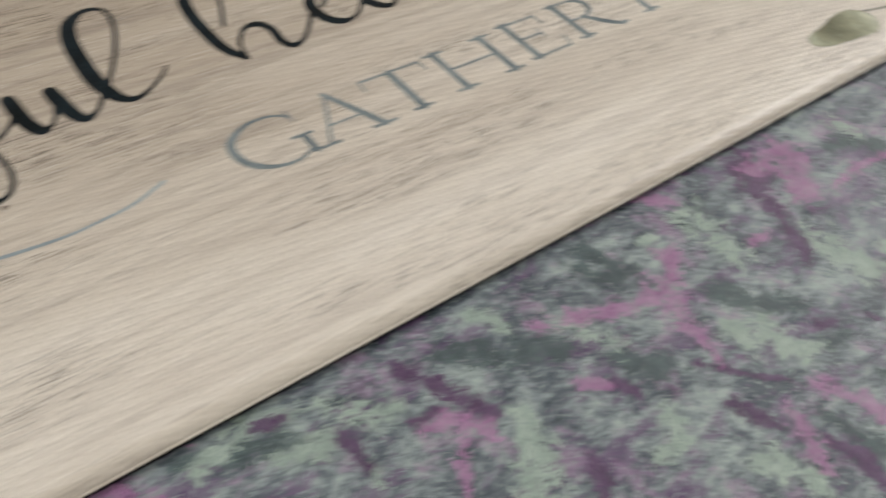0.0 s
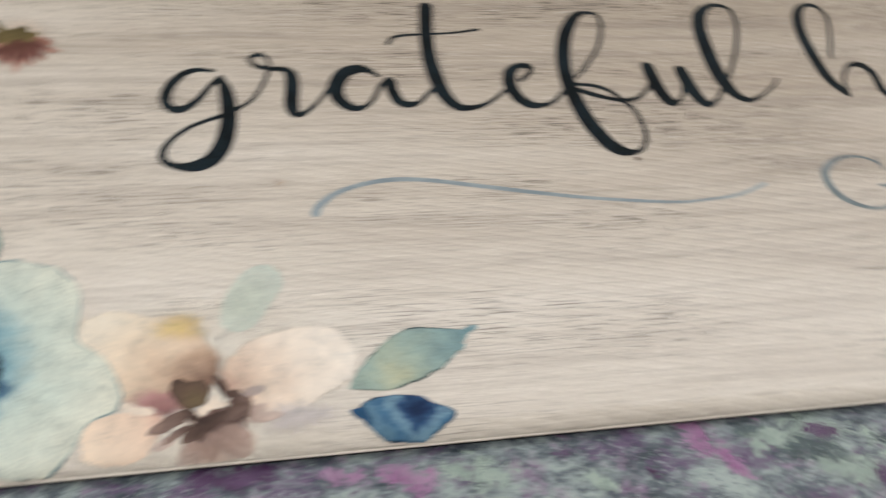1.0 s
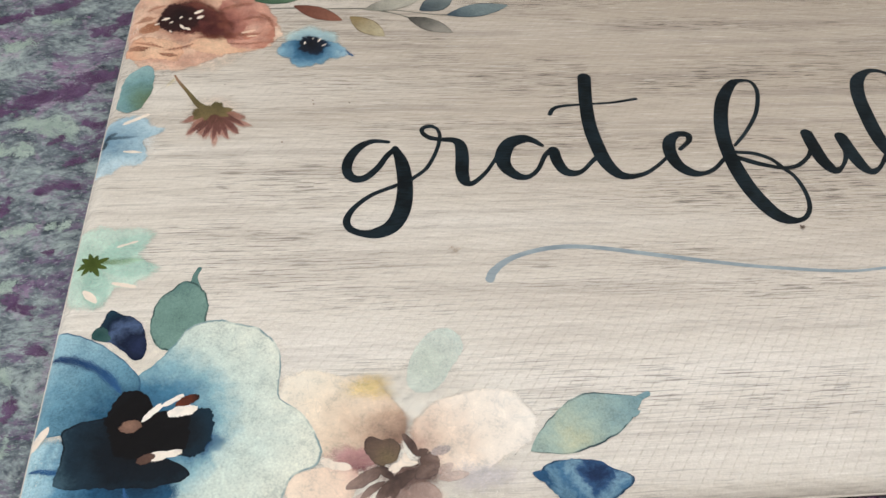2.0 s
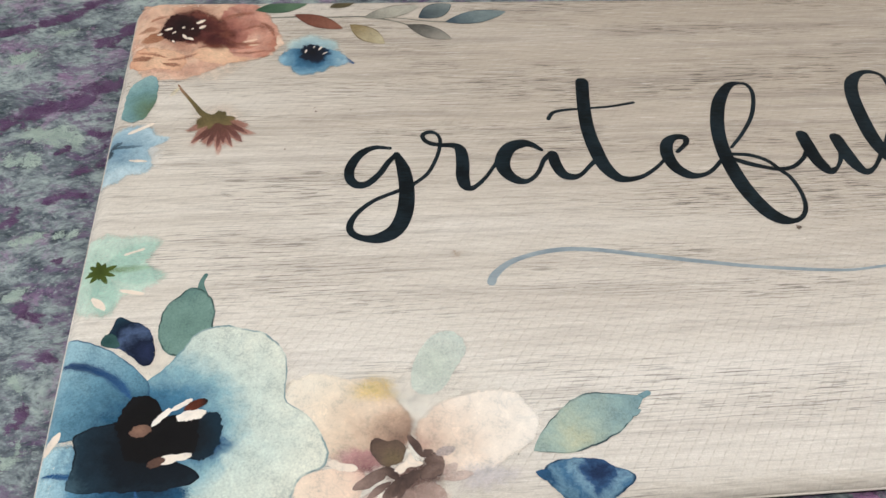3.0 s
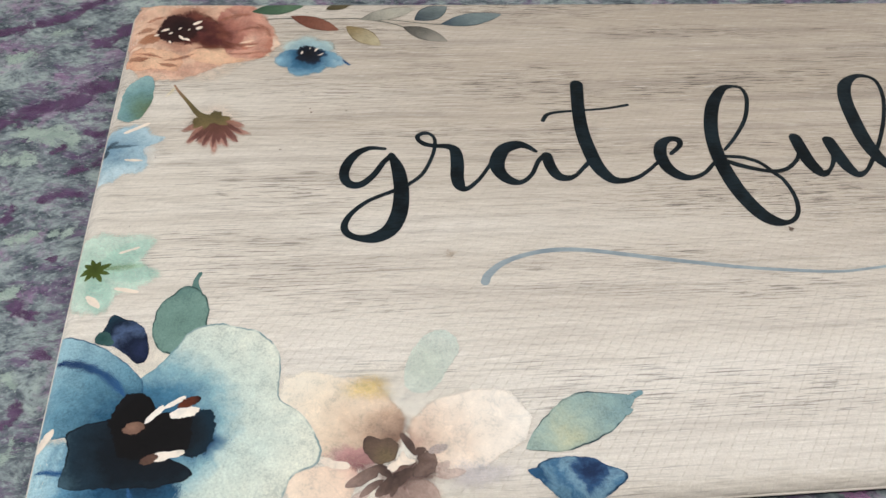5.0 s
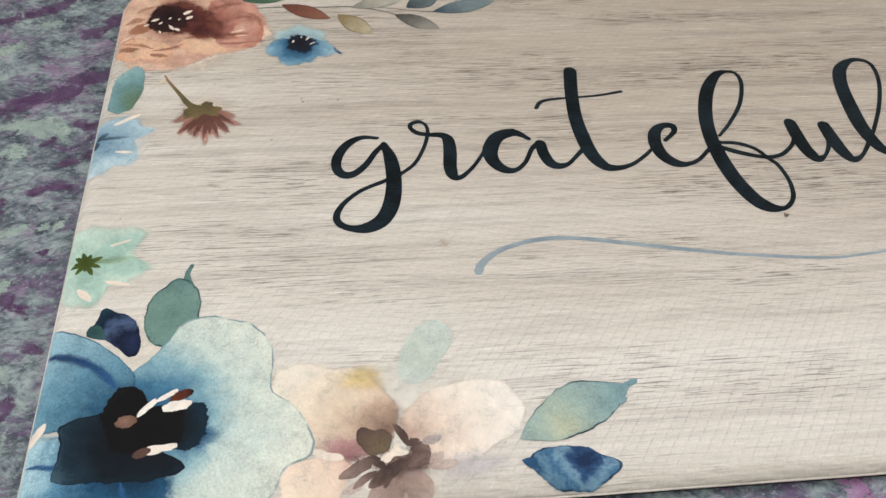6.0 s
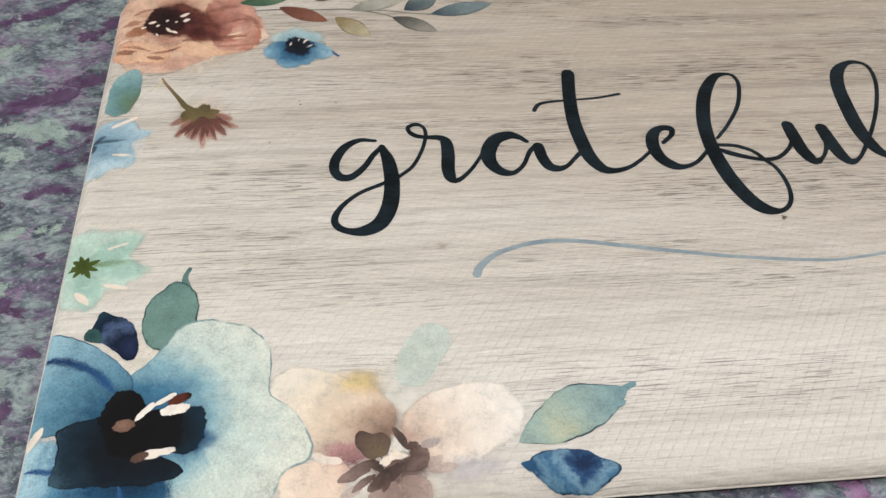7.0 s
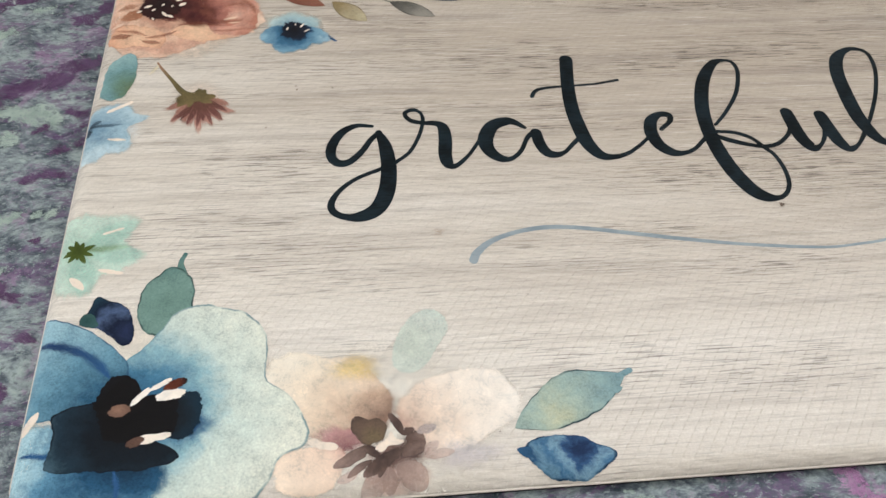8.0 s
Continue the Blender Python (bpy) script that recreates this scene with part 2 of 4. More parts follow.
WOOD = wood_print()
FLOOR = painted_boards()
WALL = plain("matt_wall_paint", (196, 190, 180), 0.85, 0.2, 0.04, 4)
CEIL = plain("matt_ceiling_paint", (176, 172, 164), 0.9, 0.2, 0.03, 4)
FRAME = plain("white_window_paint", (228, 228, 224), 0.4, 0.5, 0.03, 20)
RUBBER = plain("dark_rubber_foam", (22, 20, 20), 0.85, 0.2, 0.15, 200)
NAVY = ink("navy_black_ink", (11, 17, 21), (25, 36, 42))
GREY = ink("blue_grey_ink", (104, 114, 118), (128, 137, 139))
SWASH = ink("pale_blue_ink", (130, 141, 147), (152, 161, 164))
glass = Nodes("window_glass", 0.02, 0.5)
glass.put(glass.bsdf.inputs["Transmission Weight"], 1.0)
GLASS = glass.colour((1, 1, 1, 1)).mat


# ---- building helpers ----
def part(name, bm, material, parent=None, label=""):
    mesh = bpy.data.meshes.new(name)
    bm.to_mesh(mesh)
    bm.free()
    mesh.materials.append(material)
    ob = new(name, mesh)
    if parent:
        ob.parent = parent
    return tagged(ob, label)


def box(bm, x0, x1, y0, y1, z0, z1):
    v = [bm.verts.new((x, y, z)) for z in (z0, z1) for y in (y0, y1) for x in (x0, x1)]
    for f in ((0, 2, 3, 1), (4, 5, 7, 6), (0, 1, 5, 4), (1, 3, 7, 5), (3, 2, 6, 7), (2, 0, 4, 6)):
        bm.faces.new([v[i] for i in f])


def boxes(*sizes):
    bm = bmesh.new()
    for s in sizes:
        box(bm, *s)
    return bm


def spline(points, steps=8, closed=False):
    """A smooth line through points (tuples of any length)."""
    pts = [np.array(p, float) for p in points]
    k = len(pts)
    out = []
    for i in range(k if closed else k - 1):
        if closed:
            a, b, c, d = (pts[(i + j) % k] for j in (-1, 0, 1, 2))
        else:
            b, c = pts[i], pts[i + 1]
            a = pts[i - 1] if i else 2 * b - c
            d = pts[i + 2] if i + 2 < k else 2 * c - b
        for s in range(steps):
            t = s / steps
            out.append(0.5 * (2 * b + (c - a) * t + (2 * a - 5 * b + 4 * c - d) * t * t + (3 * b - a - 3 * c + d) * t ** 3))
    if not closed:
        out.append(pts[-1])
    return out


# ---- room ----
tagged(part("floor", boxes((WEST, EAST, SOUTH, NORTH, -0.05, 0.0)), FLOOR), "floor dabbed with sage, slate, purple and pink paint", "floor", kind="structure")
floor = bpy.data.objects["floor"]
wx0, wx1, wz0, wz1 = WIN
tagged(part("wall_north", boxes((WEST, wx0, NORTH, NORTH + THICK, 0, HIGH), (wx1, EAST, NORTH, NORTH + THICK, 0, HIGH),
       (wx0, wx1, NORTH, NORTH + THICK, 0, wz0), (wx0, wx1, NORTH, NORTH + THICK, wz1, HIGH)), WALL), "plain off-white painted wall", "wall", kind="structure")
tagged(part("wall_south", boxes((WEST, EAST, SOUTH - THICK, SOUTH, 0, HIGH)), WALL), "plain off-white painted wall", "wall", kind="structure")
vy0, vy1, vz0, vz1 = WIN_WEST
tagged(part("wall_west", boxes((WEST - THICK, WEST, SOUTH - THICK, vy0, 0, HIGH), (WEST - THICK, WEST, vy1, NORTH + THICK, 0, HIGH),
       (WEST - THICK, WEST, vy0, vy1, 0, vz0), (WEST - THICK, WEST, vy0, vy1, vz1, HIGH)), WALL), "plain off-white painted wall", "wall", kind="structure")
ey0, ey1, ez0, ez1 = FILL_EAST
tagged(part("wall_east", boxes((EAST, EAST + THICK, SOUTH - THICK, ey0, 0, HIGH), (EAST, EAST + THICK, ey1, NORTH + THICK, 0, HIGH),
       (EAST, EAST + THICK, ey0, ey1, 0, ez0), (EAST, EAST + THICK, ey0, ey1, ez1, HIGH)), WALL), "plain off-white painted wall", "wall", kind="structure")
tagged(part("ceiling", boxes((WEST - THICK, EAST + THICK, SOUTH - THICK, NORTH + THICK, HIGH, HIGH + 0.1)), CEIL), "plain white ceiling", "ceiling", kind="structure")


def window_unit(name, width, low, high, place):
    """A white window of two panes in an opening of that width, its middle at place, facing along its own y."""
    unit = tagged(new(name), "unseen white framed window with two clear panes", "window", kind="structure")
    h = width / 2
    part("window_frame", boxes((-h, -h + 0.05, 0, 0.05, low, high), (h - 0.05, h, 0, 0.05, low, high), (-0.03, 0.03, 0, 0.05, low + 0.05, high - 0.05),
         (-h + 0.05, -0.03, 0, 0.05, low, low + 0.05), (0.03, h - 0.05, 0, 0.05, low, low + 0.05),
         (-h + 0.05, -0.03, 0, 0.05, high - 0.05, high), (0.03, h - 0.05, 0, 0.05, high - 0.05, high)), FRAME, unit)
    for x0, x1 in ((-h + 0.05, -0.03), (0.03, h - 0.05)):
        part("pane", boxes((x0, x1, 0.022, 0.028, low + 0.05, high - 0.05)), GLASS, unit).visible_shadow = False
    unit.matrix_world = place


window_unit("window_1", wx1 - wx0, wz0, wz1, pose((wx0 + wx1) / 2, NORTH + 0.05, 0))
window_unit("window_2", vy1 - vy0, vz0, vz1, pose(WEST - 0.05, (vy0 + vy1) / 2, 0, 0, 0, 90))
window_unit("added_window_3", ey1 - ey0, ez0, ez1, pose(EAST + 0.05, (ey0 + ey1) / 2, 0, 0, 0, -90))


# ---- kitchen mat (sizes in millimetres until they become vertices) ----
LONG, DEEP, TOP, LIP, SLOPE, ROUND = 1500.0, 440.0, 12.0, 6.2, 9.0, 20.0


def inset(x, y):
    """How far a place lies inside the mat's rounded outline."""
    qx, qy = abs(x - LONG / 2) - LONG / 2 + ROUND, abs(y - DEEP / 2) - DEEP / 2 + ROUND
    return ROUND - math.hypot(max(qx, 0), max(qy, 0)) - min(max(qx, qy), 0)


def rise(s):
    """The share of its height that the rolled edge has reached, s of its way in."""
    return 0.55 * (1 - (1 - s) ** 2) + 0.45 * math.sqrt(max(0.0, 1 - (1 - s) ** 2))


def skin(x, y):
    """Height of the mat's top, which curls down along its edges."""
    d = min(max(inset(x, y), 0), SLOPE)
    return LIP + (TOP - LIP) * rise(d / SLOPE)


def outline(d):
    """The mat's outline, d inside its edge."""
    r = max(ROUND - d, 2.0)
    pts = []
    for cx, cy, a0 in ((LONG - d - r, DEEP - d - r, 0), (d + r, DEEP - d - r, 90), (d + r, d + r, 180), (LONG - d - r, d + r, 270)):
        pts += [(cx + r * math.cos(radians(a0 + 9 * i)), cy + r * math.sin(radians(a0 + 9 * i))) for i in range(11)]
    return pts


def shell(levels):
    """Rings (inset, height) joined into a closed skin."""
    bm = bmesh.new()
    rings = [[bm.verts.new((x / 1000, y / 1000, z / 1000)) for x, y in outline(d)] for d, z in levels]
    for a, b in zip(rings, rings[1:]):
        for i in range(len(a)):
            j = (i + 1) % len(a)
            bm.faces.new((a[i], a[j], b[j], b[i]))
    bm.faces.new(list(reversed(rings[0])))
    bm.faces.new(rings[-1])
    for f in bm.faces:
        f.smooth = len(f.verts) == 4
    return bm


mat = tagged(new("kitchen_mat"), "cushioned kitchen mat printed with pale wood, flowers and script, on floor", "mat")
slope = [(SLOPE * s, LIP + (TOP - LIP) * rise(s)) for s in (0, 0.01, 0.03, 0.07, 0.13, 0.2, 0.3, 0.42, 0.55, 0.7, 0.85, 1.0)]
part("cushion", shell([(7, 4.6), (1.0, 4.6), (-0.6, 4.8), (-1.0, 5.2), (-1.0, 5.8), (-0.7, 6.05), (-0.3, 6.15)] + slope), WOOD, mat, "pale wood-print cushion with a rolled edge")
part("rubber_base", shell([(1.2, 0.0), (0.3, 0.5), (0.1, 2.5), (0.3, 4.9)]), RUBBER, mat, "dark foam base set back under the edge")


def onto(bm, x, y, lift, flat):
    if not flat:
        d = inset(x, y)
        lift += max(0.0, 1 - max(d, 0.0) / SLOPE) * 0.8
        x, y = min(max(x, 0.2), LONG - 0.2), min(max(y, 0.2), DEEP - 0.2)
    return bm.verts.new((x / 1000, y / 1000, (lift if flat else skin(x, y) + 0.3 * lift) / 1000))


def ribbon(bm, points, lift, steps=8, flat=False, climb=0.03):
    """A brush line: points are (x, y, width). Rounded at both ends, and it climbs a hair along its way."""
    uv = bm.loops.layers.uv.verify()
    line = spline(points, steps)
    rows = []
    k = len(line)

    def row(c, n, w, z, u=0.0):
        vs = [onto(bm, c[0] + n[0] * w * s, c[1] + n[1] * w * s, z, flat) for s in (-0.5, 0.0, 0.5)]
        return list(zip(vs, (1.0, u, 1.0)))

    for i, p in enumerate(line):
        d = line[min(i + 1, k - 1)] - line[max(i - 1, 0)]
        d = d[:2] / (np.hypot(d[0], d[1]) or 1)
        n = (-d[1], d[0])
        z = lift + climb * i / k
        w = max(p[2], 0.6)
        if i == 0:
            for s in (0.98, 0.8, 0.45):
                rows.append(row(p[:2] - d * w * 0.5 * s, n, w * math.sqrt(1 - s * s), z, s))
        rows.append(row(p[:2], n, w, z))
        if i == k - 1:
            for s in (0.45, 0.8, 0.98):
                rows.append(row(p[:2] + d * w * 0.5 * s, n, w * math.sqrt(1 - s * s), z, s))
    for a, b in zip(rows, rows[1:]):
        for j in (0, 1):
            quad = (a[j], b[j], b[j + 1], a[j + 1])
            f = bm.faces.new([q[0] for q in quad])
            for loop, q in zip(f.loops, quad):
                loop[uv].uv = (q[1], 0.5)
    for f in bm.faces:
        f.normal_update()
        if f.normal.z < 0:
            f.normal_flip()
    return bm


LAYER = [0.0]


def wash(cx, cy, radii, lift, turn=0.0, wobble=0.03, rings=9):
    """A painted shape round (cx, cy), drawn by its radii at even angles; u runs from its middle to its edge."""
    bm = bmesh.new()
    uv = bm.loops.layers.uv.verify()
    LAYER[0] += 0.004
    lift += LAYER[0]
    near = inset(cx, cy) - max(radii) < SLOPE
    rings = 24 if near else rings
    edge = [max(float(r[0]), 0.5) for r in spline([(r,) for r in radii], max(3, (240 if near else 180) // len(radii)), True)]
    k = len(edge)
    for i in range(k):
        a = 2 * math.pi * i / k
        rough = noise.noise((cx * 0.37 + 3 * math.cos(a), cy * 0.37 + 3 * math.sin(a), lift)) + 0.6 * noise.noise((cx + 9 * math.cos(a), cy + 9 * math.sin(a), 2.0))
        rough += 0.35 * noise.noise((cx + 24 * math.cos(a), cy + 24 * math.sin(a), 5.0))
        edge[i] *= 1 + wobble * rough
    mid = onto(bm, cx, cy, lift, False)
    rows = []
    for j in range(1, rings + 1):
        s = 1 - (1 - j / rings) ** 1.4
        rows.append((s, [onto(bm, cx + edge[i] * s * math.cos(2 * math.pi * i / k + radians(turn)), cy + edge[i] * s * math.sin(2 * math.pi * i / k + radians(turn)), lift, False) for i in range(k)]))

    def face(quad):
        f = bm.faces.new([q[0] for q in quad])
        f.smooth = True
        for loop, q in zip(f.loops, quad):
            loop[uv].uv = (q[1], q[2])

    for i in range(k):
        j = (i + 1) % k
        s, ring = rows[0]
        face(((mid, 0.0, 0.5), (ring[i], s, 0.5), (ring[j], s, 0.5)))
        for (s0, a), (s1, b) in zip(rows, rows[1:]):
            face(((a[i], s0, 0.5), (b[i], s1, 0.5), (b[j], s1, 0.5), (a[j], s0, 0.5)))
    return bm


def petal(x0, y0, x1, y1, width, lift, blunt=0.5, wobble=0.04):
    """A petal or leaf shape from (x0, y0) to (x1, y1)."""
    long = math.hypot(x1 - x0, y1 - y0) / 2
    wide = width / 2
    radii = []
    for i in range(16):
        a = 2 * math.pi * i / 16
        e = 2 - 0.75 * (1 - blunt) * (1 if math.cos(a) > 0 else 0.8)
        radii.append((abs(math.cos(a) / long) ** e + abs(math.sin(a) / wide) ** e) ** (-1 / e))
    return wash((x0 + x1) / 2, (y0 + y1) / 2, radii, lift, math.degrees(math.atan2(y1 - y0, x1 - x0)), wobble)


def blade(x0, y0, x1, y1, width, lift, bend=0.0, full=0.55, wobble=0.05):
    """A pointed leaf from (x0, y0) to (x1, y1); bend pushes its middle sideways, full says how blunt it is."""
    bm = bmesh.new()
    uv = bm.loops.layers.uv.verify()
    LAYER[0] += 0.004
    lift += LAYER[0]
    a, b = np.array((x0, y0), float), np.array((x1, y1), float)
    long = np.hypot(*(b - a))
    d = (b - a) / long
    n = np.array((-d[1], d[0]))
    rows = []
    for i in range(33):
        s = i / 32
        half = width / 2 * max(math.sin(math.pi * s), 0.0) ** (1.35 - full) + 0.15
        c = a + d * long * s + n * bend * math.sin(math.pi * s)
        row = []
        for j in range(13):
            f = (j - 6) / 6
            rag = 1 + wobble * (noise.noise((x0 + s * 5, y0 + (3 if f > 0 else -3), 1.0)) + 0.7 * noise.noise((x0 + s * 17, y0 + (5 if f > 0 else -5), 4.0)))
            p = c + n * f * half * rag
            row.append((onto(bm, p[0], p[1], lift, False), max(abs(f), abs(2 * s - 1) ** 9)))
        rows.append(row)
    for p, q in zip(rows, rows[1:]):
        for j in range(12):
            quad = (p[j], q[j], q[j + 1], p[j + 1])
            f = bm.faces.new([v[0] for v in quad])
            f.smooth = True
            for loop, v in zip(f.loops, quad):
                loop[uv].uv = (v[1], 0.5)
    for f in bm.faces:
        f.normal_update()
        if f.normal.z < 0:
            f.normal_flip()
    return bm


# ---- script on the mat: each letter is drawn with one or two brush lines (x, y, width) ----
def letter(name, label, strokes, ink_used, lift=0.25, dx=0.0, dy=0.0):
    bm = bmesh.new()
    for i, line in enumerate(strokes):
        ribbon(bm, [(x + dx, y + dy, w) for x, y, w in line], lift + 0.05 * i)
    return part(name, bm, ink_used, mat, label)


SCRIPT_G = (
    ((191, 263.6, 2.8), (180.2, 264.5, 4.3), (170.3, 258.3, 6.1), (163.6, 246.6, 7), (162.6, 236.1, 6.8), (166.9, 229.6, 6.7), (174.4, 230.3, 5.5), (183, 239.4, 4.5), (189.2, 249.9, 4.1), (195.3, 257.3, 3.8)),
    ((195.3, 257.3, 4.8), (199.1, 243, 9.2), (200.2, 223, 10.4), (197.5, 203, 11), (190.9, 188.8, 10.4), (181.3, 182.6, 8.9), (171.7, 182.2, 5.5), (163.7, 186.4, 5.1), (161.8, 194, 4.7), (167, 204.4, 3.6), (178.3, 214.8, 3.1), (193.4, 222.3, 3.2), (205, 228.4, 3.2)),
)
SCRIPT_R = (
    ((205, 228.4, 3), (215.2, 238, 2.8), (223, 253.9, 2.7), (226.5, 267.8, 2.8), (225.6, 275.3, 2.6), (221.1, 278.9, 3.5), (215.4, 276.8, 3.5), (215, 272.2, 3.4), (219.4, 267.5, 4.2), (227.1, 265.5, 4), (235.7, 264.6, 5.5), (240, 259.9, 8.2), (240.3, 247.7, 9.3), (238.9, 234.3, 9.2), (240.3, 225.3, 7.7), (245.5, 224, 4), (255, 233.6, 2.8), (263.6, 246.8, 2.8)),
)
SCRIPT_A = (
    ((296.9, 258.2, 3.1), (290.6, 263.6, 5.6), (283.9, 265, 8.4), (274.1, 260.3, 10.1), (268, 247.7, 10.9), (269.3, 236.8, 9.3), (275.7, 229.5, 7.2), (283.3, 228.7, 4.1), (291, 235.8, 3.2), (297.3, 248.1, 3.6), (303, 253.5, 5.1)),
    ((304.1, 252.9, 8.1), (305.1, 242.3, 8.3), (308.6, 233.4, 7.7), (314.9, 231, 5.7), (321.2, 233.4, 3.4), (327.2, 239.7, 3.2), (332.2, 245, 3.7)),
)
SCRIPT_T = (
    ((340, 329.8, 10.2), (336.1, 302.5, 10), (334.3, 278.2, 10.3), (335.6, 257.8, 10.8), (338.6, 240.9, 10.4), (345, 229.7, 8.3), (353.6, 227.2, 5.1), (364.2, 230, 3.5), (373.8, 236.6, 2.9), (382.1, 244.1, 2.8)),
    ((307.4, 290, 3.3), (311.3, 295.9, 3.2), (318.9, 298.7, 2.8), (333.9, 300.1, 2.3), (355.5, 301.8, 2.3), (374.3, 305.6, 2.7)),
)
SCRIPT_E = (
    ((394.2, 252.6, 3.2), (402.6, 260.9, 4), (402.9, 266.8, 5.7), (396, 267.6, 5.7), (389, 261.5, 8.7), (386.1, 250.1, 9.8), (388.6, 237.7, 9.4), (395.6, 230.2, 8), (404, 228.8, 4.3), (413.3, 232.8, 3.2), (423.7, 242.9, 3.2)),
)
SCRIPT_F = (
    ((435, 255.6, 2.4), (447.2, 269.3, 2.8), (460.8, 288.9, 3.2), (469.1, 310.8, 3.4), (468.4, 322.6, 3.3), (461.7, 325.5, 3.5), (452.4, 321.8, 7), (440.8, 305.3, 9.9), (432.7, 283.7, 10.6), (428.7, 262.9, 10.7), (428.5, 239.9, 11.4), (432.3, 215.1, 11.9), (439.9, 195.4, 11.6), (447.7, 186.9, 9.8), (457.3, 184.9, 4.3), (464.4, 189.1, 3.3), (469.1, 197.7, 3.4), (470.5, 210.7, 3.3), (468, 224.4, 3.3), (463.1, 231.8, 3.7), (457.1, 241, 3.5), (446.5, 247.1, 3.6), (433.7, 248.8, 3.3)),
    ((430.2, 245.5, 3.6), (440.1, 240, 4.8), (451.1, 235.6, 4), (462.7, 232.9, 3.6), (473.7, 234.7, 3.4), (483.5, 242.2, 3.1), (488.4, 248.9, 3.5)),
)
SCRIPT_U = (
    ((491.8, 266.4, 9.6), (492.2, 254.5, 10.5), (493.7, 240, 10.3), (498.4, 230.3, 8.6), (505, 232.2, 3.1), (511.4, 241, 3.4), (515.4, 252.4, 3.5)),
    ((516.3, 262.5, 9.9), (517.5, 248.8, 10.9), (520.1, 235, 9.9), (524.8, 228, 6.9), (532.4, 231.1, 3.1), (540.9, 241, 3.4), (546.6, 249.4, 3.4)),
)
SCRIPT_EL = (
    ((542.9, 243.8, 3), (555, 261, 3.1), (568.9, 285.1, 3.2), (579.5, 310.6, 3.4), (581.5, 329.4, 3.6), (574.7, 335.8, 4.3), (564.9, 334.7, 5.5), (553.8, 324.8, 10), (547.7, 308.3, 11.1), (545, 285.9, 11.8), (544.2, 261.4, 12), (547.5, 243, 10.5), (552.5, 234.5, 7.5), (560, 231.5, 4.6), (572.3, 237.3, 2.8), (584.1, 246.5, 2.6), (589.6, 253.1, 2.2)),
)
SCRIPT_H = (
    ((645, 277, 3), (655, 299, 3.2), (663, 322, 3.4), (659.5, 336, 4.4), (648, 336.5, 5.5), (637.5, 324, 8.5), (631.5, 300, 9.6), (630.5, 268, 9.6), (633, 250, 8.6), (640, 236.5, 5.5)),
    ((640.5, 237.8, 3.6), (644.7, 252.9, 3.1), (655.1, 266.2, 3.8), (666.2, 267.7, 6.7), (672.2, 258.2, 6.9), (671.4, 241.5, 6.7), (675.9, 233.5, 6.1), (686.4, 236.6, 3.3), (698.9, 249.4, 3.3), (712.7, 266.3, 3.8)),
)
SCRIPT_ES = (
    ((946, 262, 3.5), (952, 274, 4), (962, 286, 5), (972, 292, 6), (976, 286, 5), (969, 278, 6), (964, 266, 9), (972, 255, 10), (981, 245, 9), (979, 235, 6), (970, 232, 4.5), (965, 240, 4)),
)
for shape, say, dx, dy in ((SCRIPT_G, "g", 0, 0), (SCRIPT_R, "r", 0, 0), (SCRIPT_A, "a", 0, 0), (SCRIPT_T, "t", 0, 0), (SCRIPT_E, "e", 0, 0), (SCRIPT_F, "f", 0, 0),
                           (SCRIPT_U, "u", 0, 0), (SCRIPT_EL, "l", 0, 0), (SCRIPT_H, "h", 0, 0), (SCRIPT_E, "e", 326, 13), (SCRIPT_A, "a", 487, 15),
                           (SCRIPT_R, "r", 615, 18), (SCRIPT_T, "t", 556, 20), (SCRIPT_ES, "s", 0, 0)):
    letter("printed_letter", "navy brush-script letter " + say, shape, NAVY, 0.25, dx, dy)
SWOOSH = (
    ((247.1, 143.9, 5.6), (250.2, 149.8, 5.1), (260.2, 158.3, 3.9), (275.4, 164.3, 3.4), (294.1, 167.5, 3.6), (315.8, 166.4, 3.3), (344.1, 161.1, 3.3), (379.4, 154.2, 3.2), (414.9, 148.1, 2.7), (451.1, 143.8, 2.6), (476.9, 142, 2.1), (494.9, 143.3, 2), (516.5, 146.2, 2.3), (539, 154.5, 2.4)),
)
letter("printed_swoosh", "pale blue-grey flourish line", SWOOSH, SWASH)


# ---- capitals on the mat: upright strokes with thin serifs ----
def capital(name, say, x, y, high, bars):
    """bars: lines of (x, y, width) in shares of the letter's height, from its lower left."""
    bm = bmesh.new()
    for i, line in enumerate(bars):
        ribbon(bm, [(x + px * high, y + py * high, w * high) for px, py, w in line], 0.25 + 0.04 * i, 6)
    return part(name, bm, GREY, mat, "blue-grey serif capital " + say)


THICKS, THIN = 0.135, 0.055


def stem(x, foot=0.13, w=THICKS):
    return (((x, 0.02, w), (x, 0.5, w * 0.92), (x, 0.98, w)), ((x - foot, 0.015, THIN), (x + foot, 0.015, THIN)), ((x - foot, 0.985, THIN), (x + foot, 0.985, THIN)))


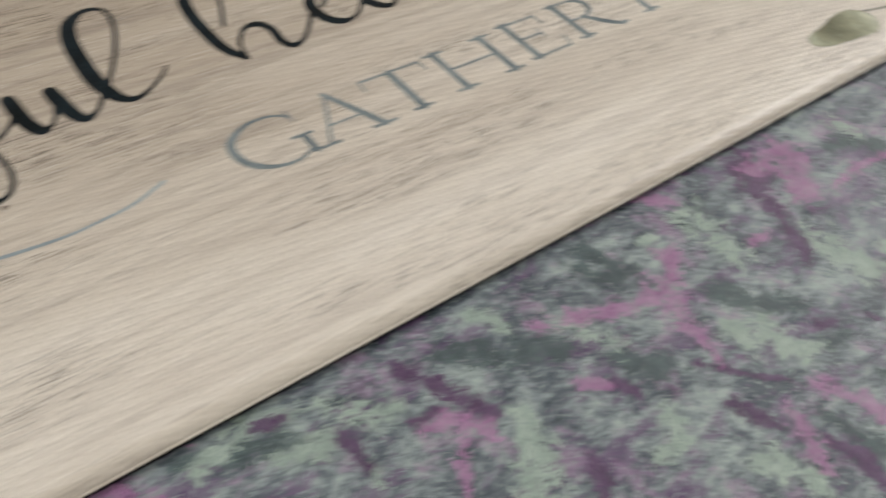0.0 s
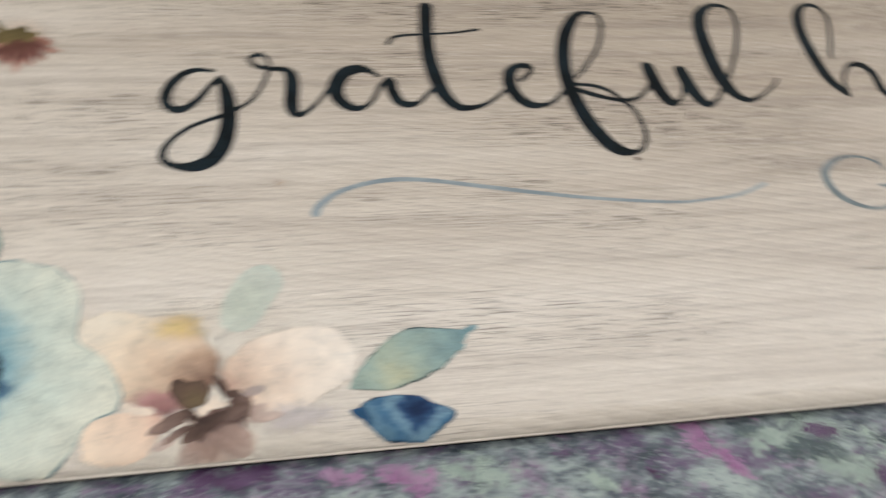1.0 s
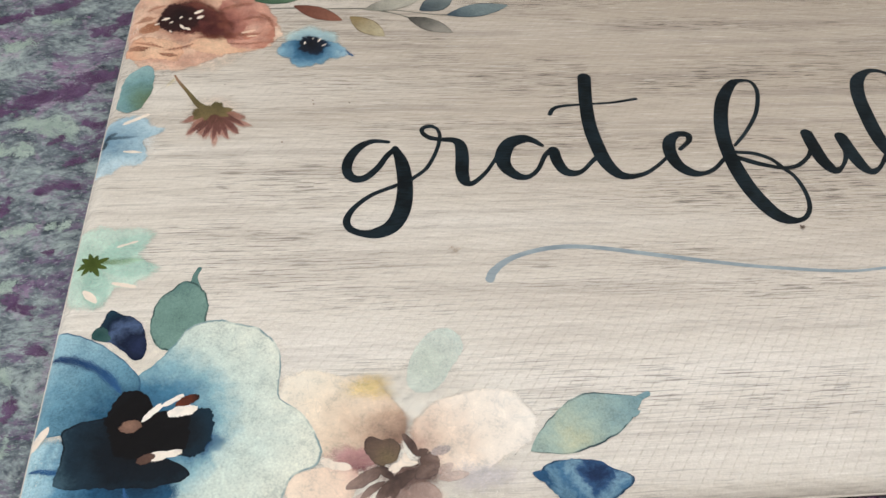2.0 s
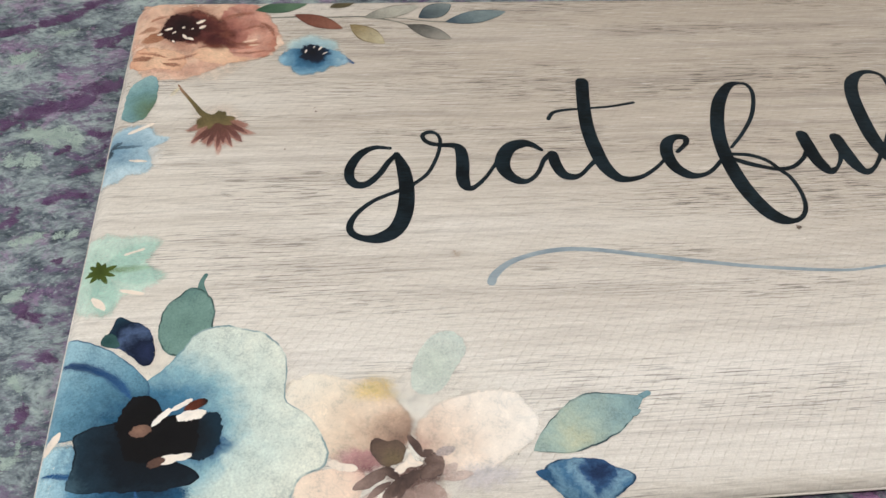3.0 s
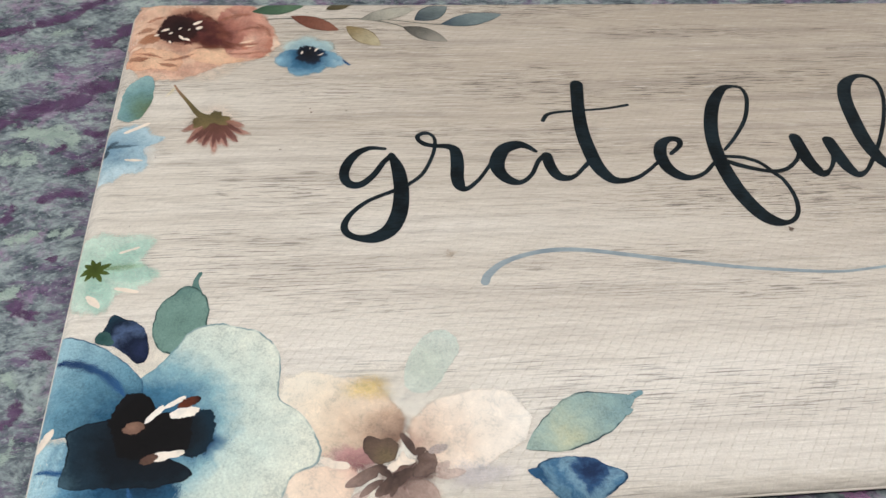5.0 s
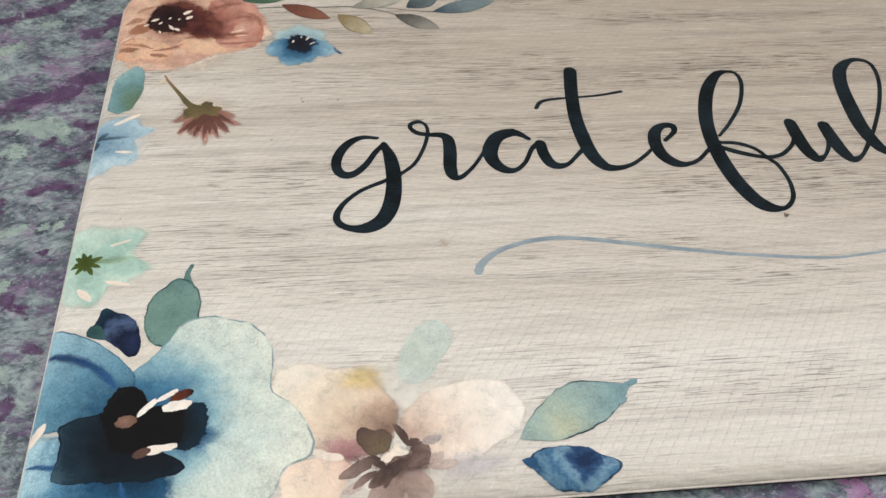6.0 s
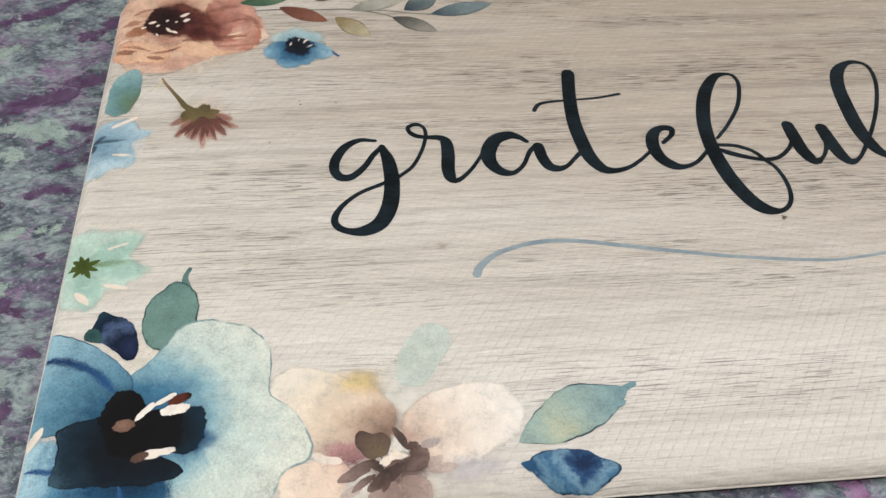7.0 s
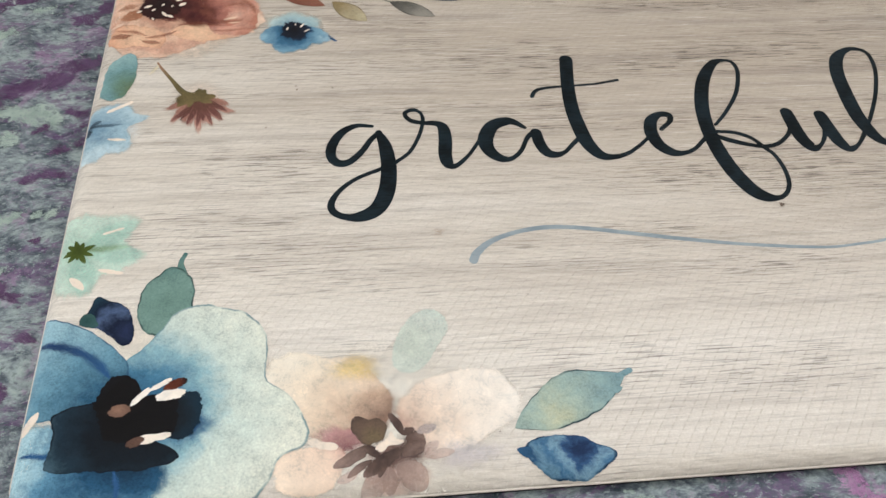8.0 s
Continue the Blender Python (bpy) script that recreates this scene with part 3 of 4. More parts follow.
CAP_G = (((1.22, 0.80, 0.03), (1.15, 0.90, 0.05), (0.92, 0.99, 0.05), (0.55, 0.97, 0.07), (0.20, 0.76, 0.12), (0.12, 0.48, 0.13), (0.24, 0.2, 0.12), (0.55, 0.02, 0.07), (0.9, 0.0, 0.05), (1.2, 0.12, 0.06)),
         ((1.2, 0.05, 0.11), (1.2, 0.38, 0.11)), ((1.02, 0.41, THIN), (1.34, 0.41, THIN)), ((1.22, 0.97, 0.03), (1.23, 0.72, 0.03)))
CAP_A = (((0.16, 0.02, 0.05), (0.45, 0.55, 0.05), (0.68, 1.0, 0.05)), ((0.66, 1.0, 0.09), (0.9, 0.5, 0.12), (1.12, 0.02, 0.12)), ((0.36, 0.36, 0.04), (0.96, 0.36, 0.04)),
         ((0.0, 0.015, THIN), (0.32, 0.015, THIN)), ((0.92, 0.015, THIN), (1.32, 0.015, THIN)))
CAP_T = (((0.66, 0.02, THICKS), (0.66, 0.96, THICKS)), ((0.08, 0.97, 0.05), (1.26, 0.97, 0.05)), ((0.07, 0.97, 0.04), (0.05, 0.74, 0.03)), ((1.27, 0.97, 0.04), (1.29, 0.74, 0.03)),
         ((0.48, 0.015, THIN), (0.84, 0.015, THIN)))
CAP_H = (*stem(0.2, 0.19), *stem(1.2, 0.19), ((0.24, 0.51, 0.05), (1.18, 0.51, 0.05)))
CAP_E = (*stem(0.2, 0.17), ((0.22, 0.97, 0.05), (0.98, 0.97, 0.05)), ((0.22, 0.02, 0.05), (1.04, 0.03, 0.05)), ((0.22, 0.52, 0.05), (0.76, 0.52, 0.05)), ((0.98, 0.97, 0.04), (1.0, 0.74, 0.03)),
         ((1.04, 0.03, 0.04), (1.1, 0.28, 0.03)), ((0.76, 0.40, 0.03), (0.76, 0.64, 0.03)))
CAP_R = (*stem(0.2, 0.17), ((0.22, 0.97, 0.05), (0.6, 0.98, 0.05), (0.88, 0.86, 0.1), (0.9, 0.68, 0.11), (0.74, 0.53, 0.08), (0.5, 0.48, 0.05), (0.24, 0.48, 0.05)),
         ((0.58, 0.48, 0.1), (0.86, 0.2, 0.12), (1.12, 0.02, 0.1), (1.3, 0.015, 0.05)))


def narrowed(bars, share):
    return [[(px * share, py, w) for px, py, w in line] for line in bars]


for bars, say, x, y, high in ((narrowed(CAP_G, 0.94), "G", 580, 131, 45), (narrowed(CAP_A, 0.97), "A", 634, 132, 45), (narrowed(CAP_T, 0.95), "T", 688, 133, 44), (CAP_H, "H", 747, 134, 44),
                              (narrowed(CAP_E, 0.88), "E", 818, 136, 45), (narrowed(CAP_R, 0.9), "R", 871, 138, 45),
                              (CAP_H, "H", 945, 140, 44), (narrowed(CAP_E, 0.88), "E", 1017, 142, 44), (narrowed(CAP_R, 0.9), "R", 1070, 144, 44), (narrowed(CAP_E, 0.88), "E", 1130, 145, 44)):
    capital("printed_capital", say, x, y, high, bars)


# ---- watercolour flowers and leaves printed on the mat ----


def bloom(x, y, radius, label, paint):
    """The pale first wash of a flower, under which its petals are kept."""
    return part("printed_flower", wash(x, y, (radius,) * 12, 0.06, 0, 0.12), paint, mat, label)


def leafy(name, label, x0, y0, x1, y1, width, paint, lift=0.3, blunt=0.2):
    return part(name, blade(x0, y0, x1, y1, width, lift, 0, 0.5), paint, mat, label)


def sub(name, bm, paint, parent):
    return part(name, bm, paint, parent)


CREAM = wash_paint("cream_ground_wash", ((0.0, (240, 229, 212)), (1.0, (238, 230, 217))), (60, 60), 150, None, 0, 0.7, 0.75, 0.1, grain=0.04)

WHITE = wash_paint("bare_paper_white", ((0.0, (238, 228, 216)), (1.0, (232, 214, 196))), (60, 60), 40, None, 0, 0, 1, 0.1, grain=0.06)
STREAK = wash_paint("blue_streak_wash", ((0.0, (24, 48, 88)), (1.0, (44, 84, 126))), (8, 95), 40, None, 0, 0.9, 0.9)

# mint flower at the short edge
MINT = wash_paint("mint_wash", ((0.0, (176, 202, 184)), (0.6, (192, 210, 194)), (1.0, (208, 216, 202))), (12, 163), 44, None, 0, 0.16, 0.9, 0.3)
MINT_DEEP = wash_paint("deep_mint_wash", ((0.0, (158, 192, 174)), (0.6, (174, 202, 186)), (1.0, (194, 212, 196))), (12, 163), 44, None, 0, 0.3, 0.8, 0.3)
mint = bloom(20, 165, 26, "pale mint watercolour flower with a green eye", wash_paint("mint_ground_wash", ((0.0, (206, 222, 208)), (1.0, (220, 222, 210))), (12, 163), 30, None, 0, 0.6, 0.6))
sub("petal", wash(14, 162, (34, 28, 29, 41, 39, 34, 33, 34, 31, 34, 35, 26, 22, 19.3, 18.3, 18.3, 19.2, 21, 26, 32, 32, 34, 34, 29, 23, 29, 31, 37), 0.12, 0, 0.08), MINT, mint)
for x1, y1, w in ((46, 187, 20), (53, 158, 18), (20, 128, 18)):
    sub("petal", petal(13, 163, x1, y1, w, 0.15, 0.5, 0.12), MINT_DEEP, mint)
for x0, y0, x1, y1, w in ((24, 176, 36, 180.5, 1.6), (25, 149, 40, 145.5, 3), (10, 144, 19, 135, 5)):
    sub("gap", petal(x0, y0, x1, y1, w, 0.2, 0.3, 0.1), WHITE, mint)
MOSS = wash_paint("moss_green_wash", ((0.0, (56, 66, 24)), (0.7, (78, 92, 40)), (1.0, (128, 146, 92))), (12, 164), 16, None, 0, 0.1, 0.97, 0.3)
sub("tint", blade(14, 164, 42, 166, 7, 0.22, 0, 0.6, 0.2), wash_paint("moss_bleed_wash", ((0.0, (98, 116, 62)), (1.0, (176, 206, 180))), (14, 164), 28, None, 0, 0.8, 0.75, 0.3), mint)
sub("stamen", wash(12, 163, (6, 3.5, 4, 5.5, 3.5, 4, 4, 6, 3.5, 5, 3.5, 4, 3, 4), 0.25, 0, 0.3), MOSS, mint)
for x1, y1, w in ((5, 168, 3.4), (9, 171.5, 3), (14, 170, 3.4), (21, 168, 3.4), (21, 160, 3), (17, 154, 3.2), (12, 157, 2.6), (7, 155, 3), (3, 160, 3.6)):
    sub("stamen", blade(12, 163, x1, y1, w, 0.26, 0, 0.6, 0.25), MOSS, mint)

# light blue flower, also cut by the short edge
POWDER = wash_paint("powder_blue_wash", ((0.0, (112, 142, 160)), (0.5, (166, 188, 196)), (1.0, (198, 208, 208))), (5, 270), 46, None, 0, 0.14, 0.95, 0.35)
powder = bloom(16, 266, 26, "light blue watercolour flower", wash_paint("powder_ground_wash", ((0.0, (206, 216, 220)), (1.0, (222, 220, 214))), (10, 268), 30, None, 0, 0.6, 0.6))
sub("petal", wash(13, 266, (15, 16.8, 30, 26, 29, 30, 28, 26, 24, 24, 24, 20, 18.3, 17.6, 18.1, 19.7, 23, 30, 36, 32, 24, 25, 27, 25, 22, 18.5), 0.12, 0, 0.08), POWDER, powder)
for x1, y1, w in ((42, 279, 11), (28, 250, 18)):
    sub("petal", petal(4, 269, x1, y1, w, 0.15, 0.5, 0.12), POWDER, powder)
SLATEY = wash_paint("slate_eye_wash", ((0.0, (50, 64, 76)), (1.0, (110, 136, 152))), (3, 268), 20, None, 0, 0.7, 0.9)
for x1, y1, w in ((3, 262, 8), (10, 276, 6), (24, 272, 4)):
    sub("stamen", blade(1, 270, x1, y1, w, 0.26, 0, 0.5, 0.2), SLATEY, powder)
sub("gap", petal(12, 284, 28, 294, 3, 0.24, 0.2, 0.2), WHITE, powder)
sub("gap", petal(16, 258, 28, 257, 2.5, 0.24, 0.2, 0.2), WHITE, powder)

# teal leaf
TEAL = wash_paint("teal_leaf_wash", ((0.0, (104, 108, 66)), (0.28, (96, 122, 106)), (0.55, (112, 146, 146)), (1.0, (150, 178, 178))), (30, 308), 44, (64, 92, 84), 0.5, 0.04, 1, 0.2)
part("printed_leaf", wash(16, 320, (11.6, 11.8, 14.4, 21, 27, 21, 16.7, 12.9, 11.6, 10.9, 11.6, 14.3, 22, 26, 22, 15.9, 13, 11.8), 0.5, 0, 0.05), TEAL, mat, "teal watercolour leaf shaded with olive")

# hanging rust-coloured flower
OLIVE = wash_paint("olive_wash", ((0.0, (84, 76, 50)), (0.6, (112, 96, 64)), (1.0, (146, 112, 88))), (66, 308), 34, None, 0, 0.1, 1, 0.3)
RUST = wash_paint("rust_petal_wash", ((0.0, (112, 84, 60)), (0.4, (146, 104, 90)), (0.75, (172, 128, 114)), (1.0, (214, 182, 166))), (72, 304), 42, None, 0, 0.45, 0.92, 0.3)
rust = bloom(72, 296, 24, "rust-red watercolour flower hanging from an olive stalk", wash_paint("rust_ground_wash", ((0.0, (218, 196, 178)), (1.0, (224, 212, 198))), (72, 292), 26, None, 0, 0.7, 0.7))
for i, (x1, y1, w) in enumerate(((49, 284, 8), (54, 270, 10), (63, 269, 7), (67, 265, 8), (75, 259, 7), (79, 268, 9), (84, 265, 7), (92, 271, 10), (99, 279, 8), (96, 288, 10))):
    sub("petal", petal(70, 297, x1, y1, w, 0.14 + 0.008 * i, 0.35, 0.2), RUST, rust)
GARNET = wash_paint("garnet_stroke_wash", ((0.0, (92, 62, 50)), (0.6, (112, 72, 66)), (1.0, (168, 124, 112))), (72, 296), 34, None, 0, 0.4, 0.88, 0.3)
for x1, y1, w in ((55, 273, 5), (61, 274, 3.5), (66, 270, 5), (73, 266, 3.6), (77, 273, 5.5), (83, 269, 4), (90, 273, 6), (93, 282, 4), (74, 280, 5), (88, 285, 6)):
    sub("petal", blade(73, 296, x1, y1, w, 0.26, 0.5, 0.6, 0.3), GARNET, rust)
sub("sepal", wash(69, 297, (15, 12.5, 11.5, 10.7, 7.5, 6.4, 6.6, 9.5, 12, 12, 8.5, 6.4, 5.2, 4.5, 5, 6), 0.3, 0, 0.3), OLIVE, rust)
for x1, y1, w in ((58, 288, 6), (66, 287, 5), (82, 291, 6)):
    sub("sepal", blade(68, 299, x1, y1, w, 0.27, 0, 0.6, 0.25), OLIVE, rust)
sub("stalk", ribbon(bmesh.new(), ((41, 335, 1.6), (44, 329, 2.2), (53, 315, 3.2), (60, 304, 5), (66, 299, 7)), 0.3), OLIVE, rust)
sub("tint", blade(36, 322, 42, 333, 4, 0.2, 0, 0.5, 0.3), wash_paint("stalk_bleed_wash", ((0.0, (206, 192, 160)), (1.0, (222, 210, 190))), (40, 330), 12, None, 0, 0.7, 0.7), rust)

# peach flower in the far corner
PEACH = wash_paint("peach_wash", ((0.0, (116, 68, 56)), (0.28, (184, 138, 116)), (0.5, (218, 180, 154)), (0.7, (200, 154, 132)), (1.0, (228, 198, 174))), (48, 404), 76, (172, 108, 86), 0.4, 0.05, 1, 0.22)
TERRA = wash_paint("terracotta_wash", ((0.0, (98, 50, 46)), (0.4, (166, 108, 94)), (0.75, (204, 152, 132)), (1.0, (178, 120, 100))), (60, 400), 62, (150, 88, 72), 0.4, 0.08, 0.92, 0.3)
MAROON = wash_paint("maroon_wash", ((0.0, (44, 26, 26)), (0.5, (84, 44, 40)), (1.0, (138, 82, 66))), (44, 402), 36, None, 0, 0.35, 0.96, 0.4)
peach = bloom(52, 394, 58, "peach and terracotta watercolour flower with a dark heart", wash_paint("peach_ground_wash", ((0.0, (222, 190, 164)), (1.0, (228, 210, 192))), (52, 394), 60, None, 0, 0.3, 0.85))
sub("petal", wash(52, 393, (62, 61, 58, 53, 49, 52, 62, 70, 58, 54, 55, 63, 60, 52, 45, 42, 50, 62), 0.1, 0, 0.07), PEACH, peach)
sub("petal", wash(88, 399, (24, 22, 24, 33, 39, 32, 24, 20, 21, 26, 34, 36, 34, 25), 0.16, 0, 0.09), TERRA, peach)
sub("petal", wash(24, 365, (20, 15, 12, 14, 20, 22, 20, 12, 12, 20), 0.14, 0, 0.12), wash_paint("light_peach_wash", ((0.0, (226, 186, 154)), (1.0, (212, 160, 130))), (24, 365), 24, (170, 108, 84), 0.5), peach)
sub("petal", petal(46, 372, 92, 366, 22, 0.15, 0.6, 0.15), wash_paint("soft_peach_wash", ((0.0, (224, 184, 152)), (1.0, (216, 168, 138))), (68, 368), 26, (186, 128, 104), 0.4, 0.12), peach)
sub("petal", petal(8, 384, 28, 398, 14, 0.17, 0.4, 0.2), wash_paint("brown_peach_wash", ((0.0, (150, 98, 72)), (1.0, (188, 134, 104))), (18, 392), 14, None, 0, 0.3, 0.9), peach)
sub("petal", petal(88, 376, 100, 402, 14, 0.2, 0.5, 0.2), wash_paint("fold_peach_wash", ((0.0, (214, 170, 150)), (1.0, (180, 116, 96))), (94, 390), 14, (140, 82, 66), 0.6, 0.1, 0.9), peach)
sub("heart", wash(51, 401, (27, 24, 21, 24, 29, 32, 31, 30, 27, 23, 21, 22, 37, 34), 0.22, 0, 0.12), MAROON, peach)
sub("heart", wash(36, 403, (16, 17, 19, 19, 19, 16, 15, 18, 19, 20, 18, 17), 0.28, 0, 0.14), wash_paint("dark_heart_wash", ((0.0, (26, 18, 20)), (1.0, (62, 34, 32))), (36, 403), 22, None, 0, 0.15, 0.98), peach)
for x0, y0, x1, y1, w in ((24, 400, 30, 403, 3), (47, 408, 54, 413, 3.4), (50, 402, 55, 406, 3.6), (38, 395, 42, 389, 2.6), (42, 391, 47, 388, 2.8), (31, 388, 33, 385, 1.8), (37, 402, 39, 405, 1.8), (44, 401, 46, 403, 1.6), (19, 394, 23, 396, 2.2), (30, 396, 33, 399, 1.8)):
    sub("fleck", petal(x0, y0, x1, y1, w, 0.34, 0.3, 0.2), WHITE, peach)

sub("heart", blade(50, 400, 82, 378, 18, 0.225, -2, 0.6, 0.3), wash_paint("maroon_bleed_wash", ((0.0, (70, 34, 34)), (0.5, (104, 56, 52)), (1.0, (168, 112, 96))), (62, 390), 26, None, 0, 0.8, 0.9, 0.3), peach)
FOLD = wash_paint("sienna_fold_wash", ((0.0, (120, 66, 52)), (1.0, (178, 120, 96))), (60, 390), 60, None, 0, 1.0, 0.55, 0.3)
for x0, y0, x1, y1, w, bend in ((6, 372, 30, 366, 6, 2), (28, 364, 52, 372, 5, -2), (50, 378, 86, 376, 7, 3), (70, 386, 100, 384, 8, -3), (96, 410, 108, 390, 7, 3), (66, 412, 92, 422, 9, 2), (12, 410, 26, 418, 7, 2), (84, 400, 104, 404, 5, 2), (74, 372, 104, 374, 4, -2), (4, 396, 18, 402, 7, 0)):
    sub("fold", blade(x0, y0, x1, y1, w, 0.3, bend, 0.6, 0.4), FOLD, peach)

PALE_PEACH = wash_paint("pale_peach_gap_wash", ((0.0, (236, 210, 186)), (1.0, (226, 190, 162))), (50, 380), 60, None, 0, 0.4, 0.9, 0.2, grain=0.08)
BROWN_PATCH = wash_paint("brown_patch_wash", ((0.0, (148, 100, 78)), (1.0, (186, 138, 112))), (20, 370), 40, (132, 84, 64), 0.4, 0.25, 0.85, 0.35)
for x0, y0, x1, y1, w in ((3, 375, 12, 381, 4), (84, 384, 97, 388, 3.4), (88, 380, 98, 381, 2.2)):
    sub("gap", petal(x0, y0, x1, y1, w, 0.34, 0.4, 0.25), PALE_PEACH, peach)
for x0, y0, x1, y1, w in ((3, 365, 20, 366, 7), (27, 360, 41, 357, 5), (8, 400, 20, 403, 7)):
    sub("tint", petal(x0, y0, x1, y1, w, 0.3, 0.5, 0.3), BROWN_PATCH, peach)

# small blue flower beside it
SMALL = wash_paint("small_blue_wash", ((0.0, (24, 48, 72)), (0.35, (62, 104, 132)), (0.65, (118, 154, 172)), (1.0, (178, 196, 202))), (136, 368), 32, None, 0, 0.22, 0.95, 0.25)
SMALL_PALE = wash_paint("small_pale_blue_wash", ((0.0, (104, 142, 164)), (0.6, (168, 192, 194)), (1.0, (210, 214, 202))), (138, 370), 28, None, 0, 0.5, 0.85, 0.2)
small = bloom(138, 370, 26, "small blue watercolour flower with a black eye", wash_paint("small_ground_wash", ((0.0, (206, 214, 212)), (1.0, (222, 220, 212))), (138, 370), 28, None, 0, 0.6, 0.7))
for i, (x1, y1, w, paint) in enumerate(((116, 386, 24, SMALL_PALE), (134, 396, 26, SMALL_PALE), (158, 386, 24, SMALL_PALE), (112, 358, 26, SMALL), (128, 342, 28, SMALL), (146, 346, 22, SMALL), (165, 356, 22, SMALL))):
    sub("petal", petal(138, 371, x1, y1, w, 0.12 + 0.012 * i, 0.6, 0.1), paint, small)
sub("petal", ribbon(bmesh.new(), ((148, 371, 1.5), (158, 367, 4.5), (168, 357, 4)), 0.24), STREAK, small)
sub("heart", wash(138, 370, (13, 12, 10, 11, 13, 11, 10, 12, 11, 14, 13, 13), 0.28, 0, 0.3), wash_paint("small_heart_wash", ((0.0, (22, 20, 24)), (0.6, (28, 34, 46)), (1.0, (40, 70, 100))), (138, 371), 15, None, 0, 0.2, 0.98), small)
for x0, y0, x1, y1, w in ((132, 370, 133, 374, 1.6), (142, 373, 145, 378, 1.8), (145, 368, 149, 371, 1.3), (138, 376, 139, 378, 1.2)):
    sub("fleck", petal(x0, y0, x1, y1, w, 0.34, 0.3, 0.2), WHITE, small)

# sprig of leaves along the far edge
TWIG = ink("twig_ink", (96, 94, 84), (124, 120, 108))
part("printed_stem", ribbon(bmesh.new(), ((100, 415, 1.2), (125, 416, 1.6), (150, 415, 1.2), (179, 415, 1.6), (202, 409, 1.4), (218, 401, 1.4)), 0.2), TWIG, mat, "thin grey-brown sprig stem")
part("printed_stem", ribbon(bmesh.new(), ((179, 415, 1.2), (205, 413, 1.2), (232, 408, 1.2), (248, 407, 1.4)), 0.26), TWIG, mat, "thin grey-brown sprig stem")


def tone(name, a, b, x, y, rim):
    return wash_paint(name, ((0.0, a), (1.0, b)), (x, y), 30, rim, 0.9, 0, 1, 0.4, edge=0.86)


for say, x0, y0, x1, y1, w, a, b, rim in (
        ("dark green", 92, 425, 133, 433, 15, (62, 88, 68), (88, 112, 88), (48, 70, 56)),
        ("red-brown", 123, 419, 161, 400, 15, (96, 54, 44), (132, 86, 70), (76, 44, 36)),
        ("dark umber", 151, 428, 173, 438, 10, (70, 64, 46), (104, 92, 66), (54, 48, 36)),
        ("grey", 178, 414, 224, 429, 15, (138, 134, 122), (172, 166, 152), (104, 100, 90)),
        ("slate grey", 222, 413, 250, 431, 18, (64, 74, 80), (118, 126, 124), (42, 48, 54)),
        ("blue-grey", 243, 407, 294, 420, 16, (60, 74, 84), (118, 130, 130), (46, 56, 64)),
        ("dark grey", 212, 404, 246, 385, 15, (64, 62, 58), (140, 134, 124), (44, 42, 40)),
        ("olive", 167, 405, 193, 380, 17, (120, 98, 58), (176, 162, 132), (92, 72, 42))):
    leafy("printed_leaf", say + " watercolour leaf on a thin stem", x0, y0, x1, y1, w, tone(say.replace(" ", "_").replace("-", "_") + "_leaf_wash", a, b, x0, y0, rim), 0.32)

# white flower by the near edge
white = bloom(192, 36, 62, "cream watercolour flower with a brown heart", CREAM)
BLUSH = wash_paint("blush_wash", ((0.0, (140, 108, 92)), (0.22, (188, 156, 134)), (0.45, (220, 196, 172)), (0.7, (230, 212, 190)), (1.0, (234, 222, 204))), (186, 38), 68, (164, 130, 102), 0.5, 0.1, 1, 0.14, grain=0.1, edge=0.965)
SHELL = wash_paint("shell_wash", ((0.0, (190, 158, 140)), (0.22, (222, 198, 178)), (0.5, (236, 220, 204)), (1.0, (238, 228, 216))), (194, 36), 76, (214, 192, 172), 0.4, 0.1, 1, 0.12, grain=0.09, edge=0.965)
sub("petal", wash(160, 56, (33, 28, 27, 29, 28, 26, 26, 32, 40, 43, 40, 33, 28, 26, 27, 28, 30, 32, 34, 36, 36, 35), 0.12, 0, 0.05), BLUSH, white)
sub("petal", wash(229, 47, (34, 33, 32, 28, 24, 22, 22, 23, 27, 31, 37, 38, 36, 33, 30, 27, 25, 24, 28, 32), 0.125, 0, 0.05), SHELL, white)
sub("petal", wash(147, 15, (18.3, 21, 17.1, 13.7, 13.1, 14.5, 18, 18.3, 19.4, 16.5, 13.5, 13.8, 15.6, 16.5), 0.14, 0, 0.08), wash_paint("rose_shell_wash", ((0.0, (206, 162, 148)), (0.4, (230, 202, 180)), (1.0, (234, 212, 190))), (174, 26), 44, (206, 160, 142), 0.3, 0.1, 1, 0.15, grain=0.1), white)
sub("petal", wash(228, 18, (29, 16, 11, 10, 12, 19, 22, 20, 12, 11, 11, 15), 0.14, 0, 0.1), wash_paint("lavender_grey_wash", ((0.0, (200, 188, 186)), (1.0, (222, 214, 212))), (206, 22), 46, None, 0, 0.8, 0.65), white)
sub("petal", wash(192, 6, (20, 16, 12, 10, 10, 14, 18, 14, 10, 9, 9, 12), 0.13, 0, 0.1), wash_paint("mauve_shell_wash", ((0.0, (170, 136, 126)), (1.0, (226, 206, 190))), (192, 18), 24, None, 0, 0.35, 0.85), white)
sub("tint", wash(172, 73, (17, 16, 13, 11, 10, 11, 14, 20, 18, 11, 10, 11, 14, 20), 0.2, 0, 0.15), wash_paint("straw_wash", ((0.0, (218, 188, 130)), (0.6, (224, 198, 146)), (1.0, (230, 210, 172))), (180, 76), 26, None, 0, 0.95, 0.9), white)
